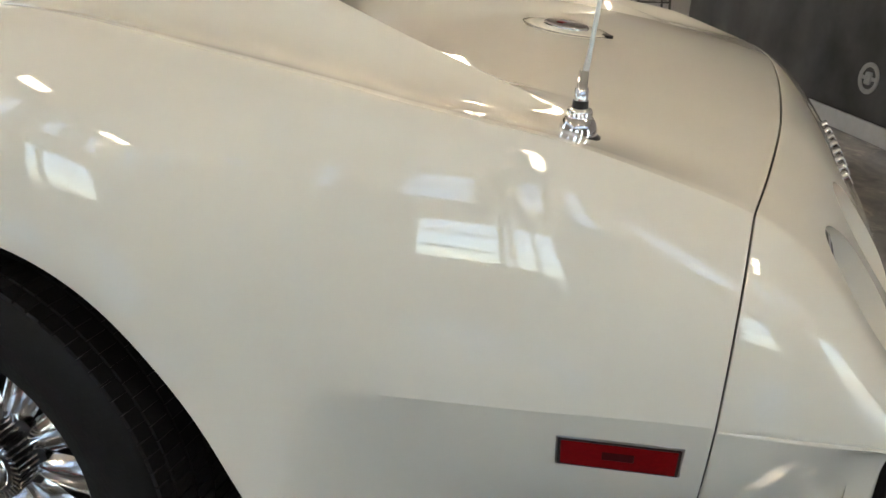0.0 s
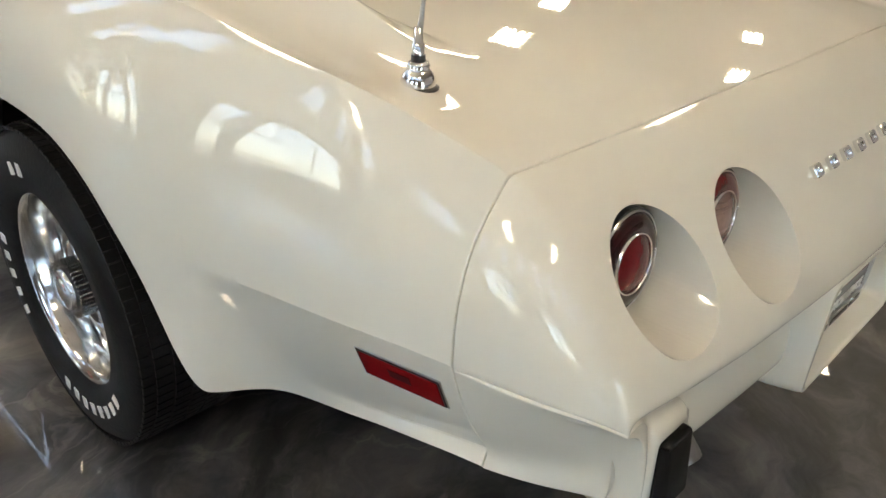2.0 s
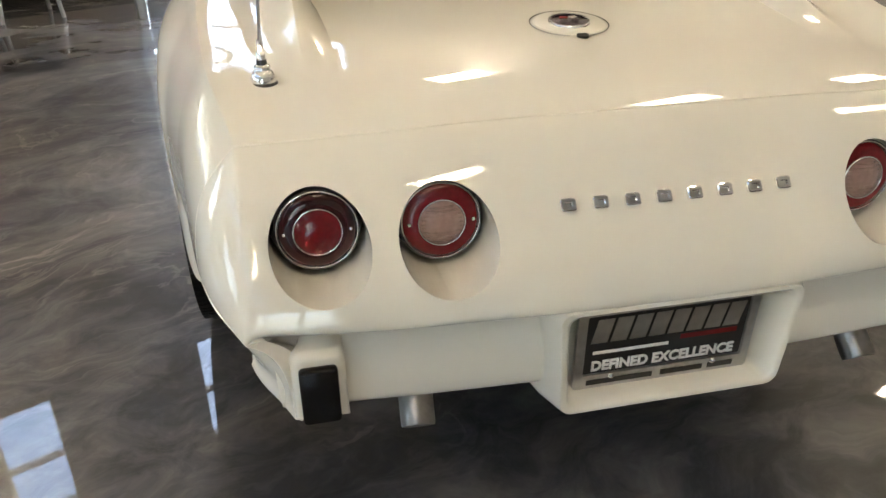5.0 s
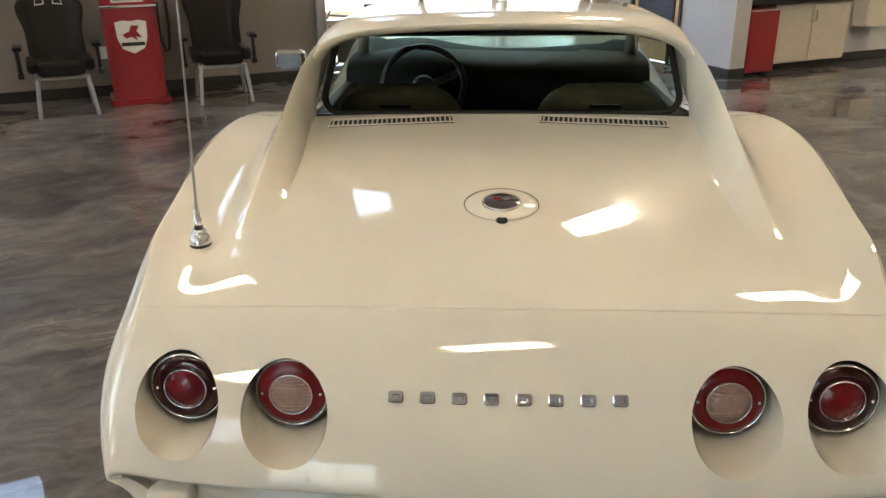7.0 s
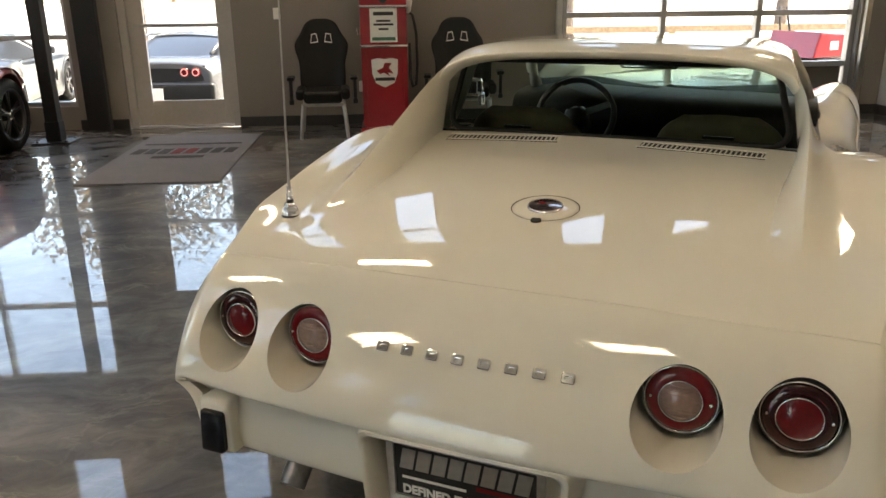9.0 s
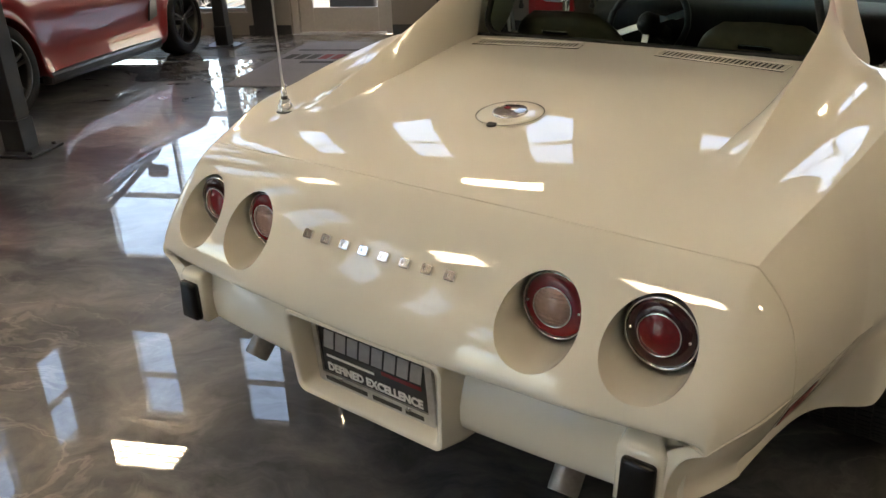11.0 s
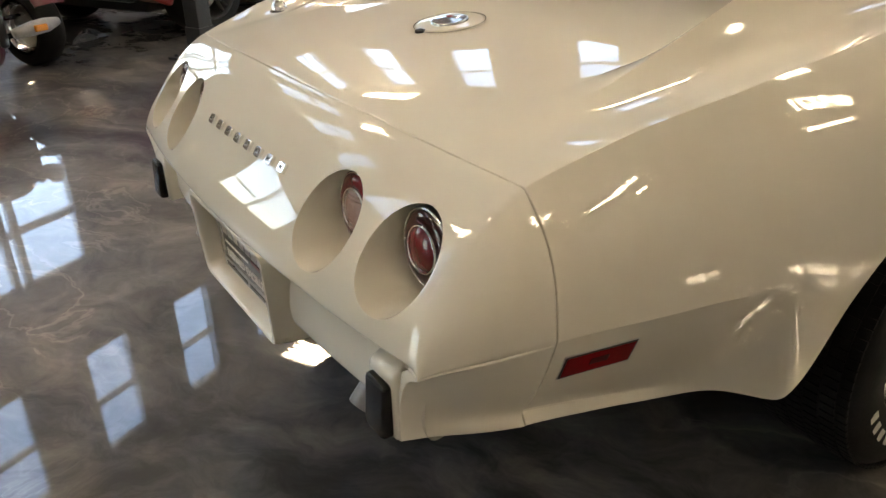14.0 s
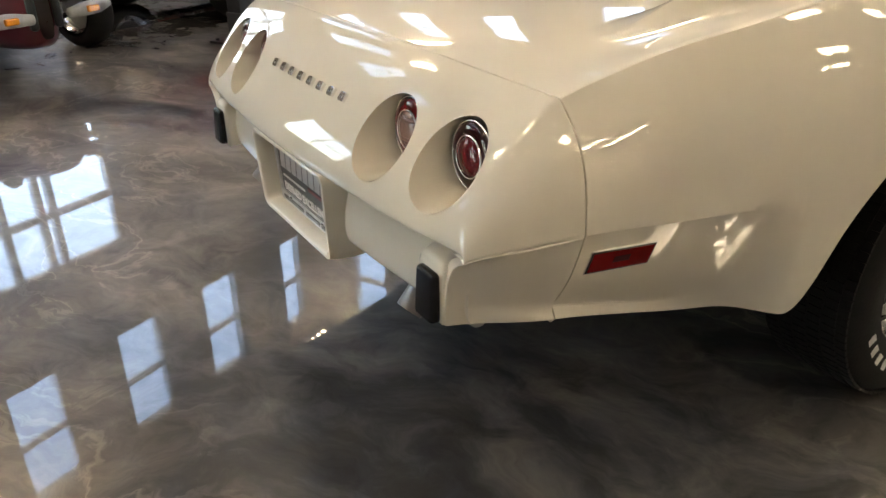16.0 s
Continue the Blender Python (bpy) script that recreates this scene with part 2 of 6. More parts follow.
def tube(points, r, n=10, bm=None, closed=False):
    """A round rod along points; r is one radius or one for each point."""
    bm = bm or bmesh.new()
    pts = [Vector(p) for p in points]
    rs = r if isinstance(r, (list, tuple)) else [r] * len(pts)
    rings, side = [], None
    for i, p in enumerate(pts):
        a = pts[(i - 1) % len(pts)] if closed else pts[max(i - 1, 0)]
        b = pts[(i + 1) % len(pts)] if closed else pts[min(i + 1, len(pts) - 1)]
        d = (b - a).normalized()
        if side is None:
            side = d.orthogonal().normalized()
        side = (side - d * side.dot(d)).normalized()
        up = d.cross(side)
        rings.append([bm.verts.new(p + (side * math.cos(2 * math.pi * k / n) + up * math.sin(2 * math.pi * k / n)) * rs[i]) for k in range(n)])
    pairs = list(zip(rings[:-1], rings[1:])) + ([(rings[-1], rings[0])] if closed else [])
    for p, q in pairs:
        for k in range(n):
            bm.faces.new((p[k], p[(k + 1) % n], q[(k + 1) % n], q[k]))
    if not closed:
        bm.faces.new(rings[0])
        bm.faces.new(rings[-1][::-1])
    return bm


def prism(outline, depth, bm=None, m=None, bevel=0.0):
    """An outline in x, z, pushed along y by depth."""
    bm = bm or bmesh.new()
    f = bm.faces.new([bm.verts.new((x, 0, z)) for x, z in outline])
    made = bmesh.ops.extrude_face_region(bm, geom=[f])
    top = [v for v in made["geom"] if isinstance(v, bmesh.types.BMVert)]
    for v in top:
        v.co.y += depth
    vs = list(f.verts) + top
    if bevel:
        es = [e for e in f.edges]
        r = bmesh.ops.bevel(bm, geom=es, offset=bevel, segments=2, affect='EDGES', profile=0.5)
        vs = list({v for v in bm.verts})
    if m is not None:
        bmesh.ops.transform(bm, matrix=m, verts=vs)
    return bm


def along(*keys):
    """A smooth curve through (place, value) keys, flat outside them."""
    xs = [k[0] for k in keys]
    ys = [k[1] for k in keys]
    n = len(xs)
    d = [(ys[i + 1] - ys[i]) / (xs[i + 1] - xs[i]) for i in range(n - 1)]
    t = [d[0]] + [0.0 if d[i - 1] * d[i] <= 0 else 2 * d[i - 1] * d[i] / (d[i - 1] + d[i]) for i in range(1, n - 1)] + [d[-1]]

    def at(x):
        if x <= xs[0]:
            return ys[0]
        if x >= xs[-1]:
            return ys[-1]
        i = max(k for k in range(n - 1) if xs[k] <= x)
        h = xs[i + 1] - xs[i]
        s = (x - xs[i]) / h
        return ((1 + 2 * s) * (1 - s) ** 2 * ys[i] + s * (1 - s) ** 2 * h * t[i]
                + s * s * (3 - 2 * s) * ys[i + 1] + s * s * (s - 1) * h * t[i + 1])
    return at


def grid_mesh(rows, mirror=True, skip=None, creases=None, levels=3, name="shell"):
    """A smooth sheet from rows of control points (right half, the middle first), mirrored in x and subdivided."""
    bm = bmesh.new()
    lay = bm.edges.layers.float.new("crease_edge")
    nc = len(rows[0])
    sides = (1, -1) if mirror else (1,)
    first = None
    for s in sides:
        vs = []
        for j, row in enumerate(rows):
            line = []
            for k, p in enumerate(row):
                if s == -1 and abs(p[0]) < 1e-6:
                    line.append(first[j][k])
                else:
                    line.append(bm.verts.new((p[0] * s, p[1], p[2])))
            vs.append(line)
        first = first or vs
        for j in range(len(rows) - 1):
            for k in range(nc - 1):
                if skip and skip(j, k):
                    continue
                q = (vs[j][k], vs[j][k + 1], vs[j + 1][k + 1], vs[j + 1][k])
                bm.faces.new(q if s == 1 else q[::-1])
        for k, w in (creases or {}).items():
            for j in range(len(rows) - 1):
                e = bm.edges.get((vs[j][k], vs[j + 1][k]))
                if e:
                    e[lay] = w(j) if callable(w) else w
    for v in [v for v in bm.verts if not v.link_faces]:
        bm.verts.remove(v)
    bmesh.ops.recalc_face_normals(bm, faces=bm.faces)
    mid = sum((v.co for v in bm.verts), Vector()) / len(bm.verts)
    if sum(f.normal.dot(f.calc_center_median() - mid) for f in bm.faces) < 0:
        bmesh.ops.reverse_faces(bm, faces=bm.faces)
    me = bpy.data.meshes.new(name)
    bm.to_mesh(me)
    bm.free()
    me.shade_smooth()
    ob = new(name, me)
    if levels:
        sub = ob.modifiers.new("smooth", 'SUBSURF')
        sub.levels = sub.render_levels = levels
        sub.use_limit_surface = True
        dg = bpy.context.evaluated_depsgraph_get()
        done = bpy.data.meshes.new_from_object(ob.evaluated_get(dg))
        bpy.data.objects.remove(ob)
        bpy.data.meshes.remove(me)
        done.name = name
        return done
    bpy.data.objects.remove(ob)
    return me


def loops(rows, bm=None, cap=False):
    bm = bm or bmesh.new()
    vs = [[bm.verts.new(p) for p in row] for row in rows]
    n = len(rows[0])
    for p, q in zip(vs[:-1], vs[1:]):
        for k in range(n):
            bm.faces.new((p[k], p[(k + 1) % n], q[(k + 1) % n], q[k]))
    if cap:
        bm.faces.new(vs[-1])
    return bm


# ---- the white sports car: its feature lines, from the tail (y = 0) forward ----
AXLE, WHEELBASE = 1.12, 2.49
deck_z = along((-0.045, 0.592), (-0.029, 0.645), (0.012, 0.705), (0.055, 0.765), (0.096, 0.812), (0.15, 0.848), (0.30, 0.882), (0.49, 0.907),
               (0.80, 0.940), (1.07, 0.962), (1.15, 0.970), (2.42, 0.965), (3.0, 0.92), (3.8, 0.84), (4.3, 0.72), (4.6, 0.56))
base_x = along((-0.045, 0.44), (0.15, 0.45), (0.36, 0.490), (0.5, 0.490), (0.7, 0.498), (0.9, 0.517), (1.05, 0.537), (1.15, 0.540))
base_z = along((-0.045, 0.594), (-0.029, 0.645), (0.012, 0.702), (0.055, 0.760), (0.096, 0.805), (0.15, 0.8375), (0.25, 0.862), (0.36, 0.879), (0.5, 0.899), (0.7, 0.922), (0.9, 0.943), (1.05, 0.955), (1.15, 0.962),
               (2.42, 0.95), (3.0, 0.90), (3.8, 0.82), (4.3, 0.71), (4.6, 0.56))
sail_x = along((-0.045, 0.55), (0.9, 0.554), (1.04, 0.540), (1.10, 0.512), (1.16, 0.498), (2.42, 0.55))
sail_z = along((-0.045, 0.596), (-0.029, 0.645), (0.012, 0.700), (0.055, 0.757), (0.096, 0.800), (0.15, 0.832), (0.25, 0.857), (0.36, 0.876), (0.526, 0.930), (0.71, 1.000), (0.9, 1.074), (1.04, 1.143), (1.11, 1.190),
               (1.16, 1.205), (2.42, 0.94), (3.0, 0.90), (3.8, 0.82), (4.3, 0.70), (4.6, 0.56))
vale_x = along((-0.045, 0.61), (0.36, 0.612), (0.7, 0.607), (1.1, 0.596), (1.3, 0.605), (2.42, 0.63), (4.6, 0.62))
vale_z = along((-0.045, 0.597), (-0.029, 0.645), (0.012, 0.700), (0.055, 0.756), (0.096, 0.798), (0.15, 0.829), (0.25, 0.850), (0.36, 0.866), (0.6, 0.897), (0.9, 0.932), (1.15, 0.948), (1.5, 0.910), (2.0, 0.88), (2.42, 0.90), (3.0, 0.90), (3.8, 0.83), (4.3, 0.70), (4.6, 0.55))
ridge_x = along((-0.045, 0.672), (0.05, 0.676), (0.15, 0.680), (0.27, 0.702), (0.36, 0.722), (0.6, 0.742), (0.8, 0.750), (1.0, 0.746), (1.2, 0.726), (1.4, 0.712), (1.9, 0.69), (2.6, 0.72), (3.5, 0.75), (4.1, 0.72), (4.6, 0.60))
ridge_z = along((-0.045, 0.600), (-0.029, 0.645), (0.014, 0.702), (0.056, 0.755), (0.096, 0.795), (0.15, 0.824), (0.27, 0.864), (0.36, 0.890), (0.5, 0.908), (0.6, 0.926), (0.8, 0.955), (1.0, 0.976), (1.2, 0.970), (1.4, 0.93), (1.7, 0.88),
                (2.1, 0.85), (2.6, 0.88), (3.2, 0.925), (3.6, 0.925), (4.1, 0.82), (4.6, 0.56))
crease_x = along((-0.045, 0.690), (0.0, 0.716), (0.05, 0.738), (0.10, 0.753), (0.15, 0.763), (0.25, 0.778), (0.31, 0.787), (0.4, 0.799), (0.5, 0.815), (0.69, 0.847), (0.8, 0.868), (1.1, 0.874), (1.5, 0.862), (1.9, 0.82), (2.5, 0.82), (3.2, 0.86), (3.9, 0.86), (4.4, 0.76), (4.6, 0.64))
crease_z = along((-0.045, 0.585), (0.0, 0.600), (0.15, 0.612), (0.4, 0.597), (0.7, 0.588), (1.9, 0.56), (4.0, 0.56), (4.6, 0.50))
low_x = along((-0.045, 0.62), (0.05, 0.668), (0.15, 0.700), (0.34, 0.703), (0.52, 0.715), (0.58, 0.745), (0.62, 0.815), (0.66, 0.845), (0.72, 0.868), (1.1, 0.872), (1.6, 0.83), (1.7, 0.79), (2.9, 0.78), (3.1, 0.84), (3.6, 0.865), (4.2, 0.80), (4.6, 0.60))
low_z = along((-0.045, 0.44), (0.14, 0.420), (0.34, 0.372), (0.52, 0.333), (0.62, 0.338), (1.7, 0.24), (2.9, 0.24), (4.1, 0.25), (4.6, 0.33))


ARCH = along((0.0, 0.727), (0.13, 0.720), (0.235, 0.688), (0.32, 0.620), (0.39, 0.518), (0.44, 0.408), (0.475, 0.350), (0.50, 0.30))


def arch(y):
    """The lower edge: the sill line, lifted over the wheels."""
    z = low_z(y)
    for c in (AXLE, AXLE + WHEELBASE):
        d = abs(y - c)
        if d < 0.51:
            z = max(z, ARCH(d))
    return z


def section(v, inset=0.0):
    """The right half of the body's outline at v, from the middle of the top to the lower edge and its inward return."""
    zb = arch(v)
    zc = max(crease_z(v), zb + 0.030)
    zr, xr, xc, xb = ridge_z(v), ridge_x(v), crease_x(v), low_x(v)
    lift = max(0.0, min(1.0, (zb - low_z(v)) / 0.12))
    xb += (xc - 0.001 - xb) * lift
    bulge = along((-0.045, 0.0), (0.15, 0.004), (0.6, 0.010), (4.0, 0.01))(v)
    hem = max(0.0, min(1.0, (0.60 - v) / 0.24))
    groove = 0.013 - 0.008 * max(0.0, min(1.0, (v - 0.15) / 0.2))
    pts = [(0, deck_z(v)), (0.28, deck_z(v) * 0.55 + base_z(v) * 0.45 + 0.003), (base_x(v) - 0.08, base_z(v) + 0.004), (base_x(v), base_z(v)), (sail_x(v), sail_z(v)), (vale_x(v), vale_z(v)),
           (xr, zr), (xr + (xc - xr) * 0.68, zr - (zr - zc) * 0.28), (xr + (xc - xr) * 0.94 + bulge * 0.5, zr - (zr - zc) * 0.64), (xc, zc),
           (xc - (xc - xb) * (0.44 + 0.06 * hem) * (1 - lift), zc - (zc - zb) * (0.42 + 0.12 * hem)),
           ((xc * 0.2 + xb * 0.8) * (1 - hem) + (xb - groove) * hem, (zc * 0.2 + zb * 0.8) * (1 - hem) + (zb + 0.024) * hem), (xb, zb), (xb - 0.016, zb + 0.001), (xb - 0.06, zb + 0.002)]
    bow = 0.045 * max(0.0, min(1.0, (0.45 - v) / 0.30))
    out = []
    for k, (x, z) in enumerate(pts):
        if k >= 10 and v < 0.14:
            x, z = x - 0.055 * min(1.0, (0.14 - v) / 0.05), z + 0.016 * min(1.0, (0.14 - v) / 0.05)
        y = max(v, 0.0) if k >= 10 else v
        y -= bow * max(0.0, 1 - (x / 0.68) ** 2)
        out.append((x * (1 - inset), y, z - inset * 0.8))
    return out


car = thing("sports_car", "cream-white vintage sports coupe parked on a glossy dark floor", "car")
tail_v = (-0.045, -0.036, -0.02, 0.02, 0.06, 0.10, 0.135, 0.1495)
tail_rows = [section(v) for v in tail_v]
under = []
for (x, y, z), g in zip(tail_rows[0], range(15)):
    if g <= 9:
        under.append((x * 0.985, y + 0.012, z - 0.012))
    else:
        under.append((x - 0.02, y + 0.003, z))
lip = [(x * 0.955 if g <= 9 else x - 0.055, y + (0.060 if g <= 9 else 0.02), z - 0.024 if g <= 9 else z) for g, (x, y, z) in enumerate(tail_rows[0])]
seam_in = [(x * 0.985, y, z - 0.012) for x, y, z in section(0.1505)]
tail_me = grid_mesh([lip, under] + tail_rows + [section(0.1505), seam_in], creases={6: lambda j: 0.15 + 0.09 * max(0, j - 3), 9: 0.9, 11: 0.5, 12: 0.8}, levels=4, name="tail_cover")


def pierce(me, holes, depth):
    """Cuts round holes along y into the tail and walls them inwards."""
    bm = bmesh.new()
    bm.from_mesh(me)
    for hx, hz, r in holes:
        sides = 72
        near = [f for f in bm.faces if (f.calc_center_median().xz - Vector((hx, hz))).length < r * 1.25 and f.normal.y < -0.2]
        geom = list({e for f in near for e in f.edges}) + list({v for f in near for v in f.verts}) + near
        for k in range(sides):
            a = 2 * math.pi * (k + 0.5) / sides
            d = Vector((math.cos(a), 0, math.sin(a)))
            res = bmesh.ops.bisect_plane(bm, geom=geom, plane_co=Vector((hx, 0, hz)) + d * r, plane_no=d, dist=1e-6)
            geom = list({g for g in res["geom"] + res["geom_cut"] if g.is_valid})
        inside = [f for f in geom if isinstance(f, bmesh.types.BMFace) and f.is_valid
                  and all((f.calc_center_median() - Vector((hx, f.calc_center_median().y, hz))).dot(Vector((math.cos(t), 0, math.sin(t)))) < r
                          for t in [2 * math.pi * (k + 0.5) / sides for k in range(sides)])]
        rim = {e for f in inside for e in f.edges}
        inner = {e for e in rim if all(g in inside for g in e.link_faces)}
        bmesh.ops.delete(bm, geom=inside, context='FACES')
        rim = [e for e in rim - inner if e.is_valid]
        made = bmesh.ops.extrude_edge_only(bm, edges=rim)["geom"]
        for v in made:
            if isinstance(v, bmesh.types.BMVert):
                v.co.y = depth
        for e in rim:
            e.smooth = False
    bm.to_mesh(me)
    bm.free()
    return me


LAMP_X = (-0.567, -0.375, 0.375, 0.567)
HOLE_Z, HOLE_R = 0.706, 0.0755
tail_me = pierce(tail_me, [(x, HOLE_Z, HOLE_R) for x in LAMP_X], 0.11)
for p_ in tail_me.polygons:
    p_.use_smooth = True
part("tail_cover", tail_me, PAINT, car, "cream-white moulded tail with four deep round lamp wells")

body_v = [0.1535, 0.165, 0.20, 0.26, 0.31, 0.36, 0.43, 0.51, 0.57, 0.605, 0.625, 0.64, 0.66, 0.69, 0.73, 0.79, 0.86, 0.95, 1.03, 1.09, 1.135, 1.16, 1.25, 1.35, 1.44, 1.51,
          1.56, 1.59, 1.61, 1.625, 1.65, 1.75, 1.95, 2.2, 2.40, 2.43, 2.6, 2.85, 3.0, 3.08, 3.11, 3.13, 3.16, 3.21, 3.28, 3.38, 3.5, 3.61, 3.75, 3.88, 3.98, 4.05, 4.09, 4.12, 4.2, 4.35, 4.5, 4.6]
body_rows = [[(x * 0.985, y, z - 0.012) for x, y, z in section(0.152)], section(0.152)] + [section(v) for v in body_v]
cut0, cut1 = body_v.index(1.135) + 2, body_v.index(2.43) + 2
body_me = grid_mesh(body_rows, skip=lambda j, k: cut0 <= j < cut1 and k < 5,
                    creases={3: lambda j: 1.0 if 5 < j < cut0 else 0.0, 6: lambda j: 0.95 if body_v[max(0, j - 2)] < 0.75 else max(0.0, 0.95 - 1.5 * (body_v[max(0, j - 2)] - 0.75)), 4: lambda j: 0.85 if 6 < j < cut0 else 0.0, 9: lambda j: 1.0 if j < 9 else max(0.25, 1.0 - 0.18 * (j - 8)), 11: lambda j: 0.5 if j < 9 else 0.0, 12: 0.7}, levels=3, name="body")
for v_ in body_me.vertices:
    swell = max(0.0, min(1.0, (v_.co.y - 0.45) / 0.35)) * max(0.0, min(1.0, (abs(v_.co.x) - 0.60) / 0.2))
    v_.co.x += swell * (0.020 if v_.co.x > 0 else -0.005)
body_me.set_sharp_from_angle(angle=radians(15))
skin = BVHTree.FromPolygons([v.co for v in body_me.vertices], [p.vertices for p in body_me.polygons])
part("body", body_me, PAINT, car, "cream-white glossy body with raised rear haunches")

# roof, its rear arch and the pillars
roof_v = (1.065, 1.075, 1.11, 1.17, 1.27, 1.36, 1.38, 1.55, 1.75, 1.95, 2.03)
crown = along((1.06, 1.229), (1.11, 1.246), (1.2, 1.257), (1.45, 1.258), (1.8, 1.250), (2.03, 1.220))
edge_x = along((1.06, 0.508), (1.11, 0.507), (1.17, 0.500), (1.4, 0.488), (2.03, 0.50))
edge_z = along((1.06, 1.176), (1.11, 1.200), (1.17, 1.216), (1.4, 1.217), (1.8, 1.210), (2.03, 1.182))
roof_rows = []
for v in roof_v:
    ex, ez, cz = edge_x(v), edge_z(v), crown(v)
    roof_rows.append([(0, v, cz), (0.2, v, cz - 0.004), (0.36, v, cz * 0.72 + ez * 0.28 + 0.002), (0.45, v + 0.004, cz * 0.35 + ez * 0.65 + 0.004), (ex + 0.002, v + 0.01, ez - 0.006),
                      (ex + 0.016, v + 0.01, ez - 0.035), (ex + 0.055, v + 0.01, 1.06 if v < 1.37 else ez - 0.04), (0.602, v + 0.01, 0.93 if v < 1.37 else ez - 0.045)])
first = [(x * (1 if k < 4 else 0.985), 1.082, z - 0.016) for k, (x, y, z) in enumerate(roof_rows[0])]
inner = [(x * 0.99 if k < 4 else x * 0.97, 1.125, z - 0.024) for k, (x, y, z) in enumerate(roof_rows[0])]
roof_me = grid_mesh([inner, first] + roof_rows, skip=lambda j, k: (j >= 7 and k >= 5) or (j < 3 and k >= 5), levels=3, name="roof")
part("roof", roof_me, PAINT, car, "cream-white removable roof with flying buttresses")

# dark tub, wheel wells and underside
bm = bmesh.new()
span(-0.60, 0.60, 0.45, 4.2, 0.30, 0.36, 0.02, bm)
span(-0.58, 0.58, 0.16, 1.10, 0.42, 0.70, 0.02, bm)
for s in (-1, 1):
    for c in (AXLE, AXLE + WHEELBASE):
        lathe([(0.02, 0.0), (0.43, 0.0), (0.43, 0.19)], 30, Matrix.Translation((s * 0.60, c, 0.36)) @ pose(0, 0, 0, 0, 90 * s, 0), bm, 190, 85 if s > 0 else -95)
part("underbody", bm, DARK, car, "matt black underside and wheel wells")
bm = bmesh.new()
span(-0.62, 0.62, 0.115, 0.135, 0.40, 0.80, 0.0, bm)
part("tail_backing", bm, DARK, car, "black inner panel")

# valance under the tail
val_rows = []
for yy, zz, k in ((0.035, 0.585, 1.0), (0.030, 0.55, 1.0), (0.020, 0.50, 1.0), (0.022, 0.438, 0.995), (0.04, 0.418, 0.99), (0.075, 0.416, 0.98)):
    val_rows.append([(x * k, yy - 0.030 - 0.034 * (1 - (x / 0.66) ** 2), zz) for x in (0.212, 0.30, 0.4, 0.54, 0.62, 0.655)])
for s in (-1, 1):
    part("lower_valance", grid_mesh([[(s * x, y, z) for x, y, z in r] for r in val_rows], mirror=False, levels=3, name="lower_valance"), PAINT, car)

# corner skirts under the side crease: a hollow, a flared lower edge, swept in towards the bumper guards
skirt_x = along((-0.045, 0.630), (-0.02, 0.640), (0.02, 0.657), (0.06, 0.676), (0.10, 0.690), (0.149, 0.7005))
skirt_z = along((-0.045, 0.432), (0.0, 0.432), (0.06, 0.428), (0.149, 0.4175))
for s in (-1, 1):
    rows = []
    for y in (-0.043, -0.040, -0.030, -0.012, 0.012, 0.04, 0.075, 0.115, 0.140, 0.1485):
        xc, zc, xb, zb = crease_x(y), crease_z(y) - 0.001, skirt_x(y), skirt_z(y)
        f, g = max(0.0, min(1.0, (y - 0.06) / 0.088)), max(0.0, min(1.0, (0.045 - y) / 0.085))
        meet = lambda p, q, r: ((p[0] * (1 - f) + q[0] * f) * (1 - g) + r[0] * g, (p[1] * (1 - f) + q[1] * f) * (1 - g) + r[1] * g)
        o = [(xc - 0.030, zc + 0.003), (xc - 0.006, zc + 0.001), (xc - 0.0005, zc - 0.004),
             meet((xc - 0.004, zc - 0.018), (xc - (xc - xb) * 0.10, zc - 0.018), (xb * 0.55 + xc * 0.45, zc - 0.020)),
             meet((xc * 0.55 + xb * 0.45 - 0.008, zc * 0.52 + zb * 0.48), (xc - (xc - xb) * 0.50, zc - (zc - zb) * 0.54), (xb + 0.008, zc * 0.62 + zb * 0.38)),
             meet((xb - 0.009, zb + 0.036), (xb - 0.0135, zb + 0.026), (xb + 0.001, zb + 0.045)),
             (xb + 0.001 - 0.003 * f, zb + 0.014 - 0.006 * f), (xb + 0.001, zb + 0.002), (xb - 0.006, zb), (xb - 0.05, zb + 0.004)]
        rows.append([(s * x, y, z) for x, z in o])
    back = [(x - s * 0.028, y + 0.012, z) for x, y, z in rows[0]]
    part("corner_skirt", grid_mesh([back] + rows, mirror=False, creases={2: 0.6, 7: 0.7}, levels=3, name="corner_skirt"), PAINT, car, "hollowed lower corner of the tail")

